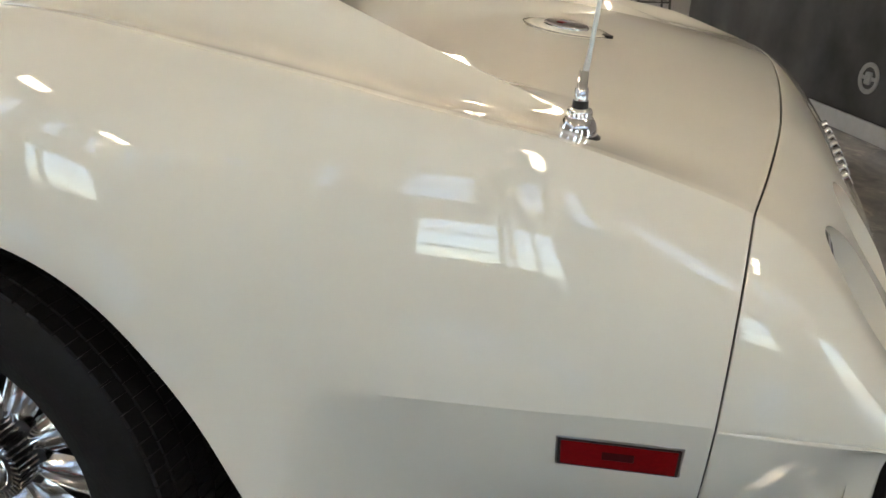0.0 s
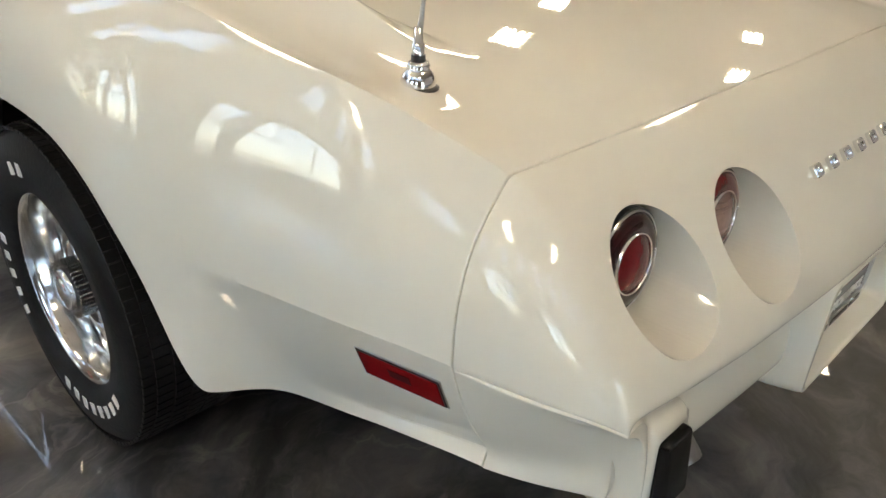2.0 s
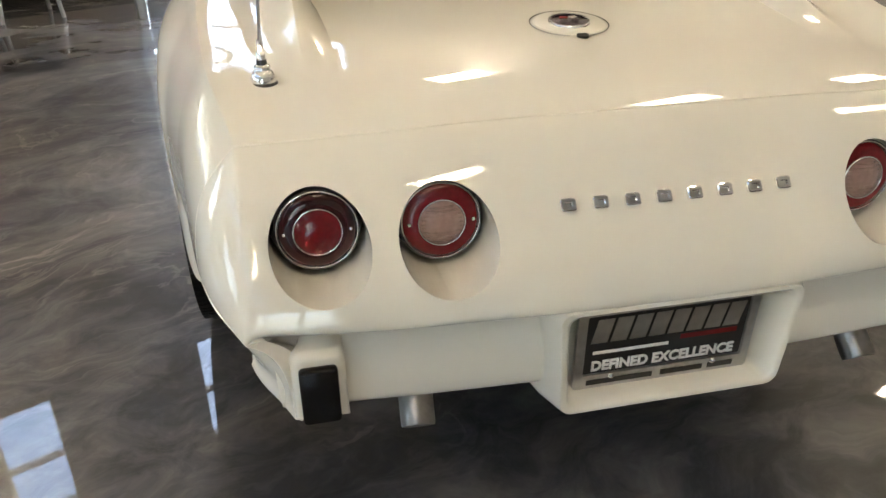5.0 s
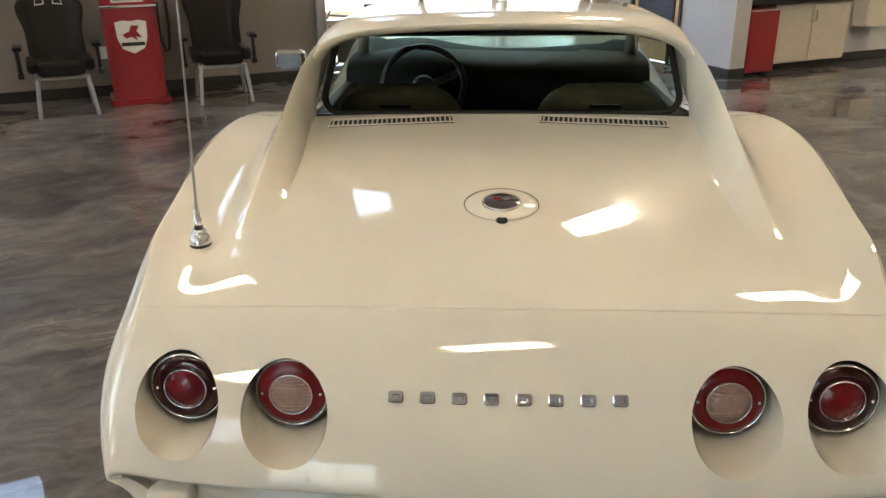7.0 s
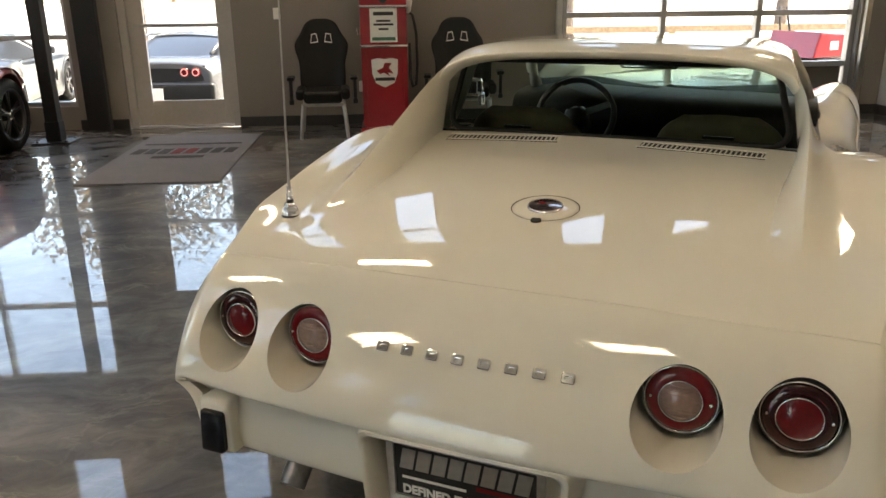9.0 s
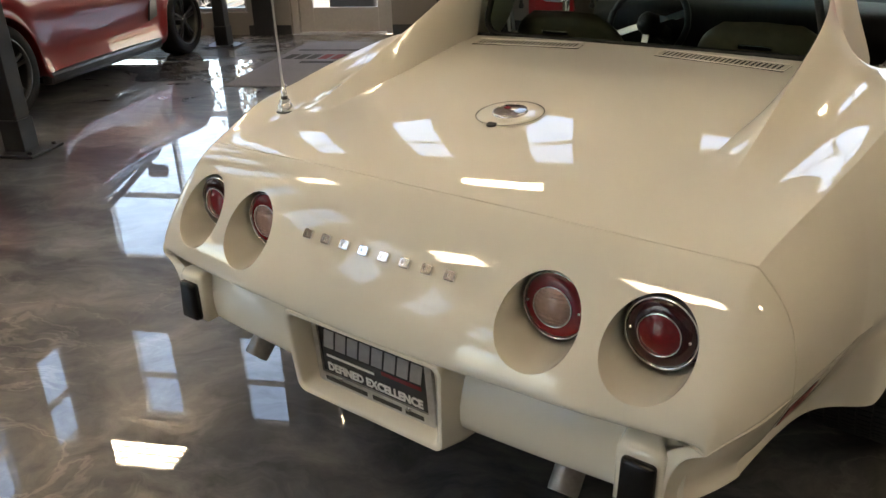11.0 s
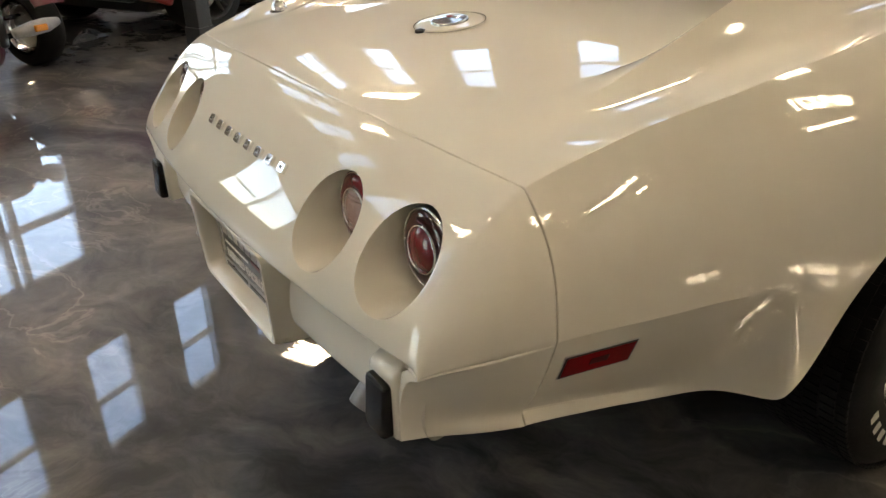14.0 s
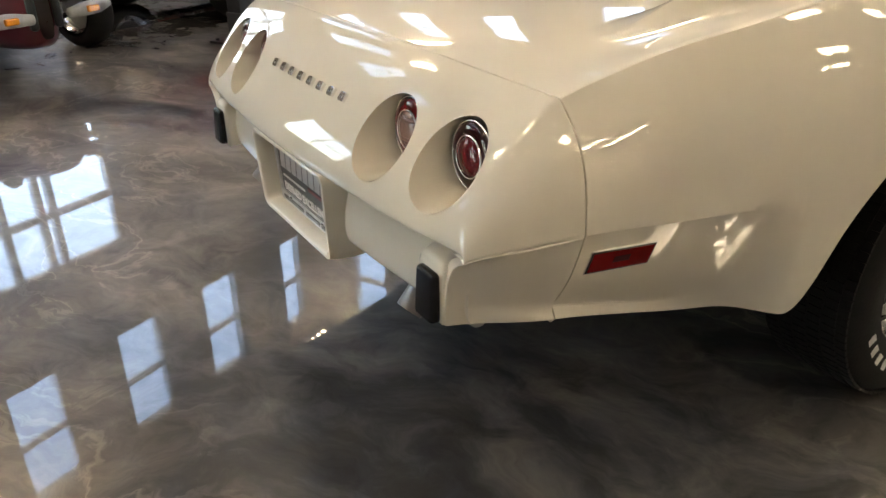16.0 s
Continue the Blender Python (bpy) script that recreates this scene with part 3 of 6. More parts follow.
# bumper guards with black rubber pads
for s in (-1, 1):
    bm = bmesh.new()
    rings = []
    for y, zt in ((-0.046, 0.542), (-0.043, 0.551), (-0.034, 0.558), (-0.015, 0.566), (0.01, 0.574), (0.045, 0.580)):
        soft = 0.004 if y < -0.045 else 0.0
        xo, xi, zb = skirt_x(y) - 0.001 - soft - 0.035 * max(0.0, min(1.0, (y + 0.034) / 0.03)), 0.546 + soft - 0.1 * max(0.0, y), skirt_z(y) + soft
        o = [(xi, zb), (xo - 0.006, zb), (xo, zb + 0.006), (xo - 0.001, zt - 0.014), (xo - 0.005, zt - 0.004), (xo - 0.014, zt), (xi + 0.012, zt), (xi + 0.002, zt - 0.010)]
        rings.append([(s * x, y, z) for x, z in o])
    loops(rings, bm, cap=True)
    bm.faces.new(list(bm.verts)[:8])
    guard = edges_sharp(part("bumper_guard", bm, PAINT, car), 60)
    bm = box(0, 0, 0, 0.060, 0.026, 0.098, 0.008, seg=3)
    edges_sharp(part("rubber_pad", bm, PAD, guard, "glossy black rubber pad", pose(s * 0.590, -0.050, 0.484, -4, 0, 0)), 50)

# licence plate housing: a shallow tray with a thick rounded rim
def ring_outline(hw, z0, z1, r, n=6, lean=0.0):
    pts = []
    for cx, cz, a0 in ((hw - r, z1 - r, 0), (-hw + r, z1 - r, 90), (-hw + r, z0 + r, 180), (hw - r, z0 + r, 270)):
        for i in range(n + 1):
            a = radians(a0 + 90 * i / n)
            pts.append((cx + r * math.cos(a), cz + r * math.sin(a)))
    return [(x * (1 - lean * (z1 - z) / (z1 - z0)), z) for x, z in pts]


def ring_at(y0, y1, hw, z0, z1, r, lean=0.06):
    o = ring_outline(hw, z0, z1, r, lean=lean)
    return [(x, y0 + (y1 - y0) * (z - z0) / (z1 - z0), z) for x, z in o]


tray = loops([ring_at(0.06, 0.05, 0.268, 0.40, 0.60, 0.03), ring_at(-0.02, -0.02, 0.238, 0.382, 0.60, 0.028), ring_at(-0.062, -0.072, 0.217, 0.380, 0.592, 0.024),
              ring_at(-0.070, -0.082, 0.213, 0.382, 0.588, 0.022), ring_at(-0.071, -0.083, 0.206, 0.388, 0.582, 0.02), ring_at(-0.066, -0.078, 0.199, 0.394, 0.577, 0.018),
              ring_at(-0.045, -0.055, 0.194, 0.401, 0.573, 0.016), ring_at(-0.012, 0.0, 0.182, 0.404, 0.570, 0.016)], cap=True)
housing = edges_sharp(part("plate_housing", tray, PAINT, car, "cream-white recessed plate tray"), 50)
# the dealer's plate: black face in a grey frame, lettering as bars but for its motto
plate = part("licence_plate", box(0, 0, 0, 0.296, 0.003, 0.148), BLACK, car, "black dealer plate with white slogan", pose(-0.004, -0.035, 0.482, 4, 0, 0) @ Matrix.Diagonal((1.055, 1, 1.03, 1)))
fr = loops([[(x, 0.004, z) for x, z in ring_outline(0.155, -0.078, 0.078, 0.008)], [(x, -0.005, z) for x, z in ring_outline(0.155, -0.078, 0.078, 0.008)],
            [(x, -0.006, z) for x, z in ring_outline(0.140, -0.050, 0.070, 0.003)], [(x, 0.0, z) for x, z in ring_outline(0.139, -0.049, 0.069, 0.003)]])
part("plate_frame", fr, STEEL, plate, "grey metal plate frame")


def lettering(text, size, material, parent, m, name="lettering", depth=0.0008, bold=0.0):
    cu = bpy.data.curves.new(name, 'FONT')
    cu.body, cu.size, cu.align_x, cu.extrude, cu.resolution_u, cu.offset = text, size, 'CENTER', depth, 3, bold
    tmp = new("tmp", cu)
    me = bpy.data.meshes.new_from_object(tmp.evaluated_get(bpy.context.evaluated_depsgraph_get()))
    bpy.data.objects.remove(tmp)
    me.materials.clear()
    me.materials.append(material)
    return part(name, me, material, parent, m=m)


UPRIGHT = pose(0, 0, 0, 90, 0, 0)
lettering("DEFINED EXCELLENCE", 0.0255, WHITE, plate, Matrix.Translation((0, -0.0025, -0.043)) @ UPRIGHT @ Matrix.Diagonal((0.97, 1.08, 1, 1)), "slogan", bold=0.0009)
for i in range(8):
    bm = prism([(-0.015, 0.012), (0.012, 0.012), (0.021, 0.058), (-0.006, 0.058)], 0.001)
    part("lettering_bar", bm, STEEL, plate, "grey bar", Matrix.Translation((-0.115 + i * 0.0325, -0.003, 0.002)))
part("lettering_bar", box(-0.06, -0.0025, -0.006, 0.13, 0.001, 0.006), WHITE, plate)
part("lettering_bar", box(0.075, -0.0025, 0.004, 0.10, 0.001, 0.009), CAR_RED, plate, "red script bar")
for i, w in enumerate((0.115, 0.075, 0.045)):
    part("lettering_bar", box((-0.075, 0.035, 0.105)[i], -0.0068, -0.064, w, 0.0012, 0.010), BLACK, plate)
for x in (-0.09, 0.09):
    bm = lathe([(0.0, 0.004), (0.003, 0.0035), (0.005, 0.001), (0.0055, 0)], 12, Matrix.Translation((x, -0.006, -0.056)) @ pose(0, 0, 0, 90, 0, 0))
    part("screw", bm, CHROME, plate, smooth=True)

# round tail lamps: dark outer lens, chrome ring, inner lens
for x in LAMP_X:
    outer = abs(x) > 0.5
    m = pose(x, 0.058 if outer else 0.046, 0.7115, 90 - 4, 0, 0)
    lamp = part("tail_lamp", lathe([(0.0, -0.03), (0.066, -0.03), (0.066, 0.0), (0.060, 0.0)], 40), BLACK, car, "round tail lamp deep in its well", m)
    edges_sharp(part("lens", lathe([(0.0375, 0.008), (0.044, 0.009), (0.055, 0.006), (0.061, 0.001), (0.062, -0.01)], 40), DARK_RED_LENS if outer else RED_LENS, lamp,
                     "dark red outer lens" if outer else "bright red outer lens"), 50)
    part("trim_ring", lathe([(0.0610, 0.000), (0.0615, 0.003), (0.0630, 0.003), (0.0640, -0.004)], 40), CHROME, lamp, "thin chrome rim", smooth=True)
    part("trim_ring", lathe([(0.0360, 0.006), (0.0363, 0.0112), (0.0372, 0.0120), (0.0382, 0.0112), (0.0385, 0.006)], 40), CHROME, lamp, "chrome inner ring", smooth=True)
    part("inner_lens", lathe([(0.0, 0.018), (0.012, 0.0172), (0.024, 0.0145), (0.032, 0.0105), (0.0358, 0.008)], 40), RED_LENS if outer else CLEAR_LENS, lamp,
         "red brake lens" if outer else "clear ribbed reversing lens", smooth=True)
    if not outer:
        for k in range(-4, 5):
            hw = math.sqrt(max(0.0, 0.033 ** 2 - (k * 0.0068) ** 2))
            part("lens_rib", tube([(-hw, k * 0.0068, 0.0105), (-hw / 2, k * 0.0068, 0.0148), (0, k * 0.0068, 0.0165), (hw / 2, k * 0.0068, 0.0148), (hw, k * 0.0068, 0.0105)], 0.0014, 6), CLEAR_LENS, lamp, smooth=True)
    for s in (-1, 1):
        part("screw", lathe([(0.0, 0.0075), (0.0022, 0.007), (0.003, 0.004)], 10, Matrix.Translation((s * 0.051, 0, 0.002))), CHROME, lamp, smooth=True)

# nameplate: eight chrome blocks
face_y = lambda z, x: min(((abs(deck_z(v / 1000) - z), v / 1000) for v in range(-45, 200, 2)))[1] - 0.045 * (1 - (x / 0.68) ** 2)
NAME_Z = 0.739
for i in range(8):
    x = -0.185 + i * 0.37 / 7
    w, h = 0.025, 0.020
    bm = loops([[(a, 0.004, b) for a, b in ring_outline(w / 2, -h / 2, h / 2, 0.004, 4)], [(a, -0.004, b) for a, b in ring_outline(w / 2, -h / 2, h / 2, 0.004, 4)],
                [(a, -0.0055, b) for a, b in ring_outline(w / 2 - 0.0015, -h / 2 + 0.0015, h / 2 - 0.0015, 0.003, 4)], [(a, -0.0055, b) for a, b in ring_outline(w / 2 - 0.006, -h / 2 + 0.006, h / 2 - 0.006, 0.001, 4)],
                [(a, -0.002, b) for a, b in ring_outline(w / 2 - 0.007, -h / 2 + 0.007, h / 2 - 0.007, 0.0008, 4)]], cap=True)
    edges_sharp(part("emblem_block", bm, CHROME, car, "chrome nameplate block", pose(x, face_y(NAME_Z, x) + 0.001, NAME_Z, -36, 0, 0)), 40)

# fuel door with a round crossed emblem
fuel = part("fuel_door", lathe([(0.0, 0.005), (0.070, 0.004), (0.078, 0.0025), (0.080, -0.004), (0.083, -0.010)], 56), PAINT, car, "round fuel door set in the deck",
            pose(-0.005, 0.495, 0.9085, 7, 0, 0), smooth=True)
part("door_gap", lathe([(0.0795, 0.0012), (0.0800, 0.0022), (0.0816, 0.0019)], 56), DARK, fuel, "dark gap round the door")
part("emblem_rim", lathe([(0.0, 0.0065), (0.036, 0.0065), (0.038, 0.009), (0.041, 0.0095), (0.043, 0.006), (0.043, 0.003)], 44), CHROME, fuel, "chrome emblem ring", smooth=True)
part("emblem", lathe([(0.0, 0.0115), (0.018, 0.0108), (0.032, 0.0096), (0.0385, 0.0090)], 40), mat("emblem_enamel", (0.03, 0.012, 0.02), 0.15, coat=1.0, grain=0.3, size=60), fuel, "dark enamel badge", smooth=True)
for s in (-1, 1):
    part("emblem_flag", box(s * 0.012, 0.004, 0.0108, 0.017, 0.012, 0.002, 0.0006, m=pose(0, 0, 0, 0, 0, s * 20)), CHROME if s > 0 else MARKER, fuel)
part("finger_notch", lathe([(0.0, 0.004), (0.012, 0.004), (0.013, -0.004)], 16, Matrix.Translation((0, -0.078, 0))), DARK, fuel)

# antenna
ant = part("antenna", lathe([(0.0, -0.004), (0.027, -0.004), (0.027, 0.004), (0.022, 0.007)], 28), BLACK, car, "chrome mast on the rear deck", pose(-0.624, 0.352, 0.8645, 0, 0, 0), smooth=True)
part("base_dome", lathe([(0.022, 0.004), (0.0225, 0.012), (0.020, 0.020), (0.016, 0.026), (0.0145, 0.027), (0.0155, 0.031), (0.013, 0.036), (0.010, 0.037)], 28), CHROME, ant, smooth=True)
part("collar", lathe([(0.0095, 0.034), (0.0090, 0.045), (0.0, 0.046)], 20), BLACK, ant)
part("ferrule", lathe([(0.0078, 0.044), (0.0078, 0.058), (0.0060, 0.059), (0.0055, 0.078), (0.0, 0.079)], 16), CHROME, ant, smooth=True)
part("mast", tube([(0, 0, 0.045), (0, 0, 0.06), (0.003, -0.004, 0.10), (0.024, -0.026, 0.4), (0.05, -0.05, 0.85)], [0.0060, 0.0052, 0.0030, 0.0020, 0.0013], 10), STEEL, ant, "tapered steel whip", smooth=True)

# side marker lamps
for s in (-1, 1):
    hit, nrm, _, _ = skin.ray_cast(Vector((s * 1.2, 0.2460, 0.542)), Vector((-s, 0, 0)))
    ex = nrm * s if nrm.x * s > 0 else nrm * -s
    ey = (Vector((0, 1, 0)) - ex * ex.y).normalized()
    ez = ex.cross(ey)
    m = Matrix.Translation(hit - ex * s * 0.0060) @ Matrix((ex, ey, ez)).transposed().to_4x4()
    marker = part("side_marker", box(0, 0, 0, 0.014, 0.142, 0.059, 0.003), STEEL, car, "red side marker in a thin metal frame", m)
    part("gasket", box(s * 0.0040, 0, 0, 0.008, 0.136, 0.053, 0.002), BLACK, marker)
    part("lens", box(s * 0.0058, 0, 0, 0.006, 0.129, 0.046, 0.0015), MARKER, marker, "red plastic lens")
    part("reflector", box(s * 0.0072, 0, 0.002, 0.004, 0.036, 0.016, 0.001), mat("dark_reflector", (0.05, 0.002, 0.003), 0.5, spec=0.2), marker)

def on_deck(x, y, turn, lift):
    """A frame lying on the deck's skin at x, y."""
    p = [skin.ray_cast(Vector((x + a, y + b, 1.6)), Vector((0, 0, -1)))[0] for a, b in ((0, 0), (0.12, 0), (-0.12, 0), (0, 0.03), (0, -0.03))]
    ex = (p[1] - p[2]).normalized()
    ez = ex.cross(p[3] - p[4]).normalized()
    return Matrix.Translation(p[0] + ez * lift) @ Matrix((ex, ez.cross(ex), ez)).transposed().to_4x4() @ pose(0, 0, 0, 0, 0, turn)


# deck air vents: black slots with cream fins
for s in (-1, 1):
    vent = part("deck_vent", box(0, 0, -0.0122, 0.352, 0.060, 0.02), DARK, car, "slotted cream air vent before the rear window", on_deck(s * 0.297 - 0.010, 1.066, s * -6.0, 0.0030))
    part("vent_frame", loops([[(x, y, 0.000) for x, y in ring_outline(0.180, -0.034, 0.034, 0.006)], [(x, y, 0.0022) for x, y in ring_outline(0.178, -0.032, 0.032, 0.005)],
                              [(x, y, 0.0018) for x, y in ring_outline(0.172, -0.027, 0.027, 0.002)], [(x, y, -0.005) for x, y in ring_outline(0.172, -0.027, 0.027, 0.002)]]), PAINT, vent)
    fin = None
    for i in range(25):
        f = box(0, 0, 0, 0.0045, 0.054, 0.006) if fin is None else fin.data
        fin = part("fin", f, PAINT, vent, m=Matrix.Translation((-0.165 + i * 0.01375, 0, -0.0027)))

# exhaust tips
for s in (-1, 1):
    bm = lathe([(0.0275, 0.0), (0.029, 0.001), (0.030, 0.008), (0.030, 0.17), (0.0275, 0.17), (0.0275, 0.0)], 28)
    # the tips take a darker, more mottled steel than the trim
    edges_sharp(part("exhaust_tip", bm, mat("darker_steel", (0.30, 0.29, 0.28), 0.34, 1.0, grain=0.2, size=40), car, "satin steel exhaust tip", pose(s * 0.430, -0.004, 0.352, -44, 0, s * 4)), 40)

# rear window, its black gasket, the windscreen
rw = ring_outline(0.502, 0.972, 1.206, 0.055, 8)
wide = lambda x, z: x * (1.045 - 0.125 * (z - 0.972) / 0.22)
arc_y = lambda x: 1.128 + 0.02 * (x / 0.5) ** 2
win = part("rear_window", loops([[(wide(x, z), arc_y(x), z + 0.010 * (1 - (x / 0.5) ** 2) * (1 if z > 1.1 else -0.6)) for x, z in rw],
                                 [(wide(x, z) * 0.01, 1.128, 1.08 + (z - 1.08) * 0.01) for x, z in rw]], cap=True), TINT, car, "upright tinted rear window")
win.visible_shadow = False
gk = []
for k, (d, y) in enumerate(((0.012, 0.010), (0.006, -0.004), (0.0, -0.006), (-0.006, -0.003), (-0.008, 0.012))):
    o = ring_outline(0.502 + d, 0.972 - d * 0.8, 1.206 + d, 0.055 + d, 8)
    gk.append([(wide(x, z), arc_y(x) + y, z + 0.010 * (1 - (x / 0.53) ** 2) * (1 if z > 1.1 else -0.6)) for x, z in o])
part("window_gasket", loops(gk), DARK, win, "black rubber gasket", smooth=True)
ws_rows = [[(x, 2.03 + 0.40 * t - 0.10 * (x / 0.6) ** 2 * 1.0, 1.185 - 0.215 * t - 0.02 * (x / 0.6) ** 2) for x in (0, 0.2, 0.4, 0.50 + 0.08 * t)] for t in (0, 0.33, 0.67, 1)]
ws = part("windscreen", grid_mesh(ws_rows, levels=2, name="windscreen"), TINT, car, "raked tinted windscreen")
ws.visible_shadow = False
for s in (-1, 1):
    part("screen_pillar", tube([(s * 0.50, 1.93, 1.17), (s * 0.55, 2.13, 1.07), (s * 0.59, 2.34, 0.95)], [0.022, 0.024, 0.03], 10), PAINT, car, smooth=True)
    if s > 0:
        continue
    mir = part("door_mirror", box(0, 0, 0, 0.125, 0.05, 0.085, 0.024, seg=4), CHROME, car, "chrome door mirror", pose(s * 0.84, 2.1, 0.985))
    # mirror glass: the dark reflection is put into its base colour
    part("mirror_glass", box(0, -0.0262, 0, 0.088, 0.003, 0.050, 0.001), mat("mirror_dark_reflection", (0.05, 0.05, 0.052), 0.12, 0.6), mir, "mirror glass with a dark reflection put into its colour")
    part("stalk", box(-s * 0.05, 0.02, -0.055, 0.03, 0.03, 0.06, 0.010), CHROME, mir)

# cabin
cab = bmesh.new()
span(-0.62, 0.62, 1.14, 2.5, 0.30, 0.34, 0, cab)
span(-0.64, 0.64, 2.28, 2.5, 0.34, 0.93, 0.02, cab)
for s in (-1, 1):
    span(s * 0.61 - 0.02, s * 0.61 + 0.02, 1.16, 2.42, 0.34, 0.895, 0.01, cab)
span(-0.6, 0.6, 1.15, 1.17, 0.34, 0.965, 0.0, cab)
span(-0.13, 0.13, 1.2, 2.3, 0.34, 0.62, 0.03, cab)
part("cabin_trim", cab, mat("dark_vinyl_trim", (0.014, 0.015, 0.017), 0.5, grain=0.2, size=30, bump=0.1, bsize=200), car, "dark vinyl cabin lining")
dash = [[(x, y, z + 0.03 * math.exp(-((x + 0.34) / 0.16) ** 2)) for x in (-0.62, -0.5, -0.34, -0.18, 0.0, 0.3, 0.62)] for y, z in ((2.06, 0.74), (2.05, 0.87), (2.07, 0.945), (2.12, 0.972), (2.3, 0.978), (2.44, 0.972))]
part("dashboard", grid_mesh(dash, mirror=False, levels=2, name="dashboard"), LEATHER, car, "dark padded dashboard")
for s in (-1, 1):
    rows = []
    for z, hw, y, th in ((0.42, 0.22, 1.50, 0.12), (0.70, 0.23, 1.40, 0.11), (0.88, 0.215, 1.32, 0.10), (0.965, 0.205, 1.285, 0.09), (1.012, 0.165, 1.27, 0.07)):
        rows.append([(0, y - 0.02, z), (hw * 0.6, y - 0.015, z), (hw, y + 0.02, z - 0.01), (hw * 0.95, y + th, z - 0.02), (hw * 0.5, y + th * 0.8, z), (0, y + th * 0.75, z)])
    rows.append([(0, 1.285, 1.030)] + [(0.10 * k, 1.295, 1.028) for k in (0.6, 1.1, 1.1, 0.6)] + [(0, 1.32, 1.030)])
    seat = part("seat", grid_mesh(rows, levels=2, name="seat"), OLIVE, car, "dark saddle leather bucket seat", pose(s * 0.318, 0, 0))
    part("cushion", box(0, 1.62, 0.46, 0.46, 0.46, 0.16, 0.05, seg=3), OLIVE, seat)
    part("seat_latch", box(0.0, 1.250, 0.968, 0.095, 0.012, 0.014, 0.004), CHROME, seat, "chrome seat release")
bm = tube([(0.158 * math.cos(a * math.pi / 24), 0.158 * math.sin(a * math.pi / 24), 0) for a in range(48)], 0.0125, 10, closed=True)
wheel_m = pose(-0.285, 1.88, 0.908, 68, 0, 0)
sw = part("steering_wheel", bm, BLACK, car, "thin-rimmed three-spoke steering wheel", wheel_m, smooth=True)
for a in (22, 202, 270):
    part("spoke", box(0.10, 0, -0.008, 0.115, 0.026, 0.004, 0.001, m=pose(0, 0, 0, 0, 0, a)), STEEL, sw, "brushed spoke with a slot")
part("hub", lathe([(0.0, 0.02), (0.03, 0.018), (0.045, 0.0), (0.05, -0.05)], 24), BLACK, sw, smooth=True)
part("column", tube([(0, 0, -0.02), (0, 0, -0.25)], 0.03, 14), BLACK, sw)
part("headliner", box(0, 1.60, 1.190, 0.94, 0.86, 0.012, 0.004), DARK, car, "black roof lining")
cmir = part("cabin_mirror", box(-0.03, 2.05, 1.122, 0.235, 0.02, 0.05, 0.012, seg=3), BLACK, car, "black interior mirror")
part("mirror_glass", box(-0.03, 2.0385, 1.122, 0.215, 0.003, 0.036), mat("mirror_silver", (0.6, 0.62, 0.62), 0.03, 1.0), cmir)
part("mirror_stem", tube([(-0.03, 2.06, 1.135), (-0.03, 2.07, 1.175)], 0.008, 8), BLACK, cmir)

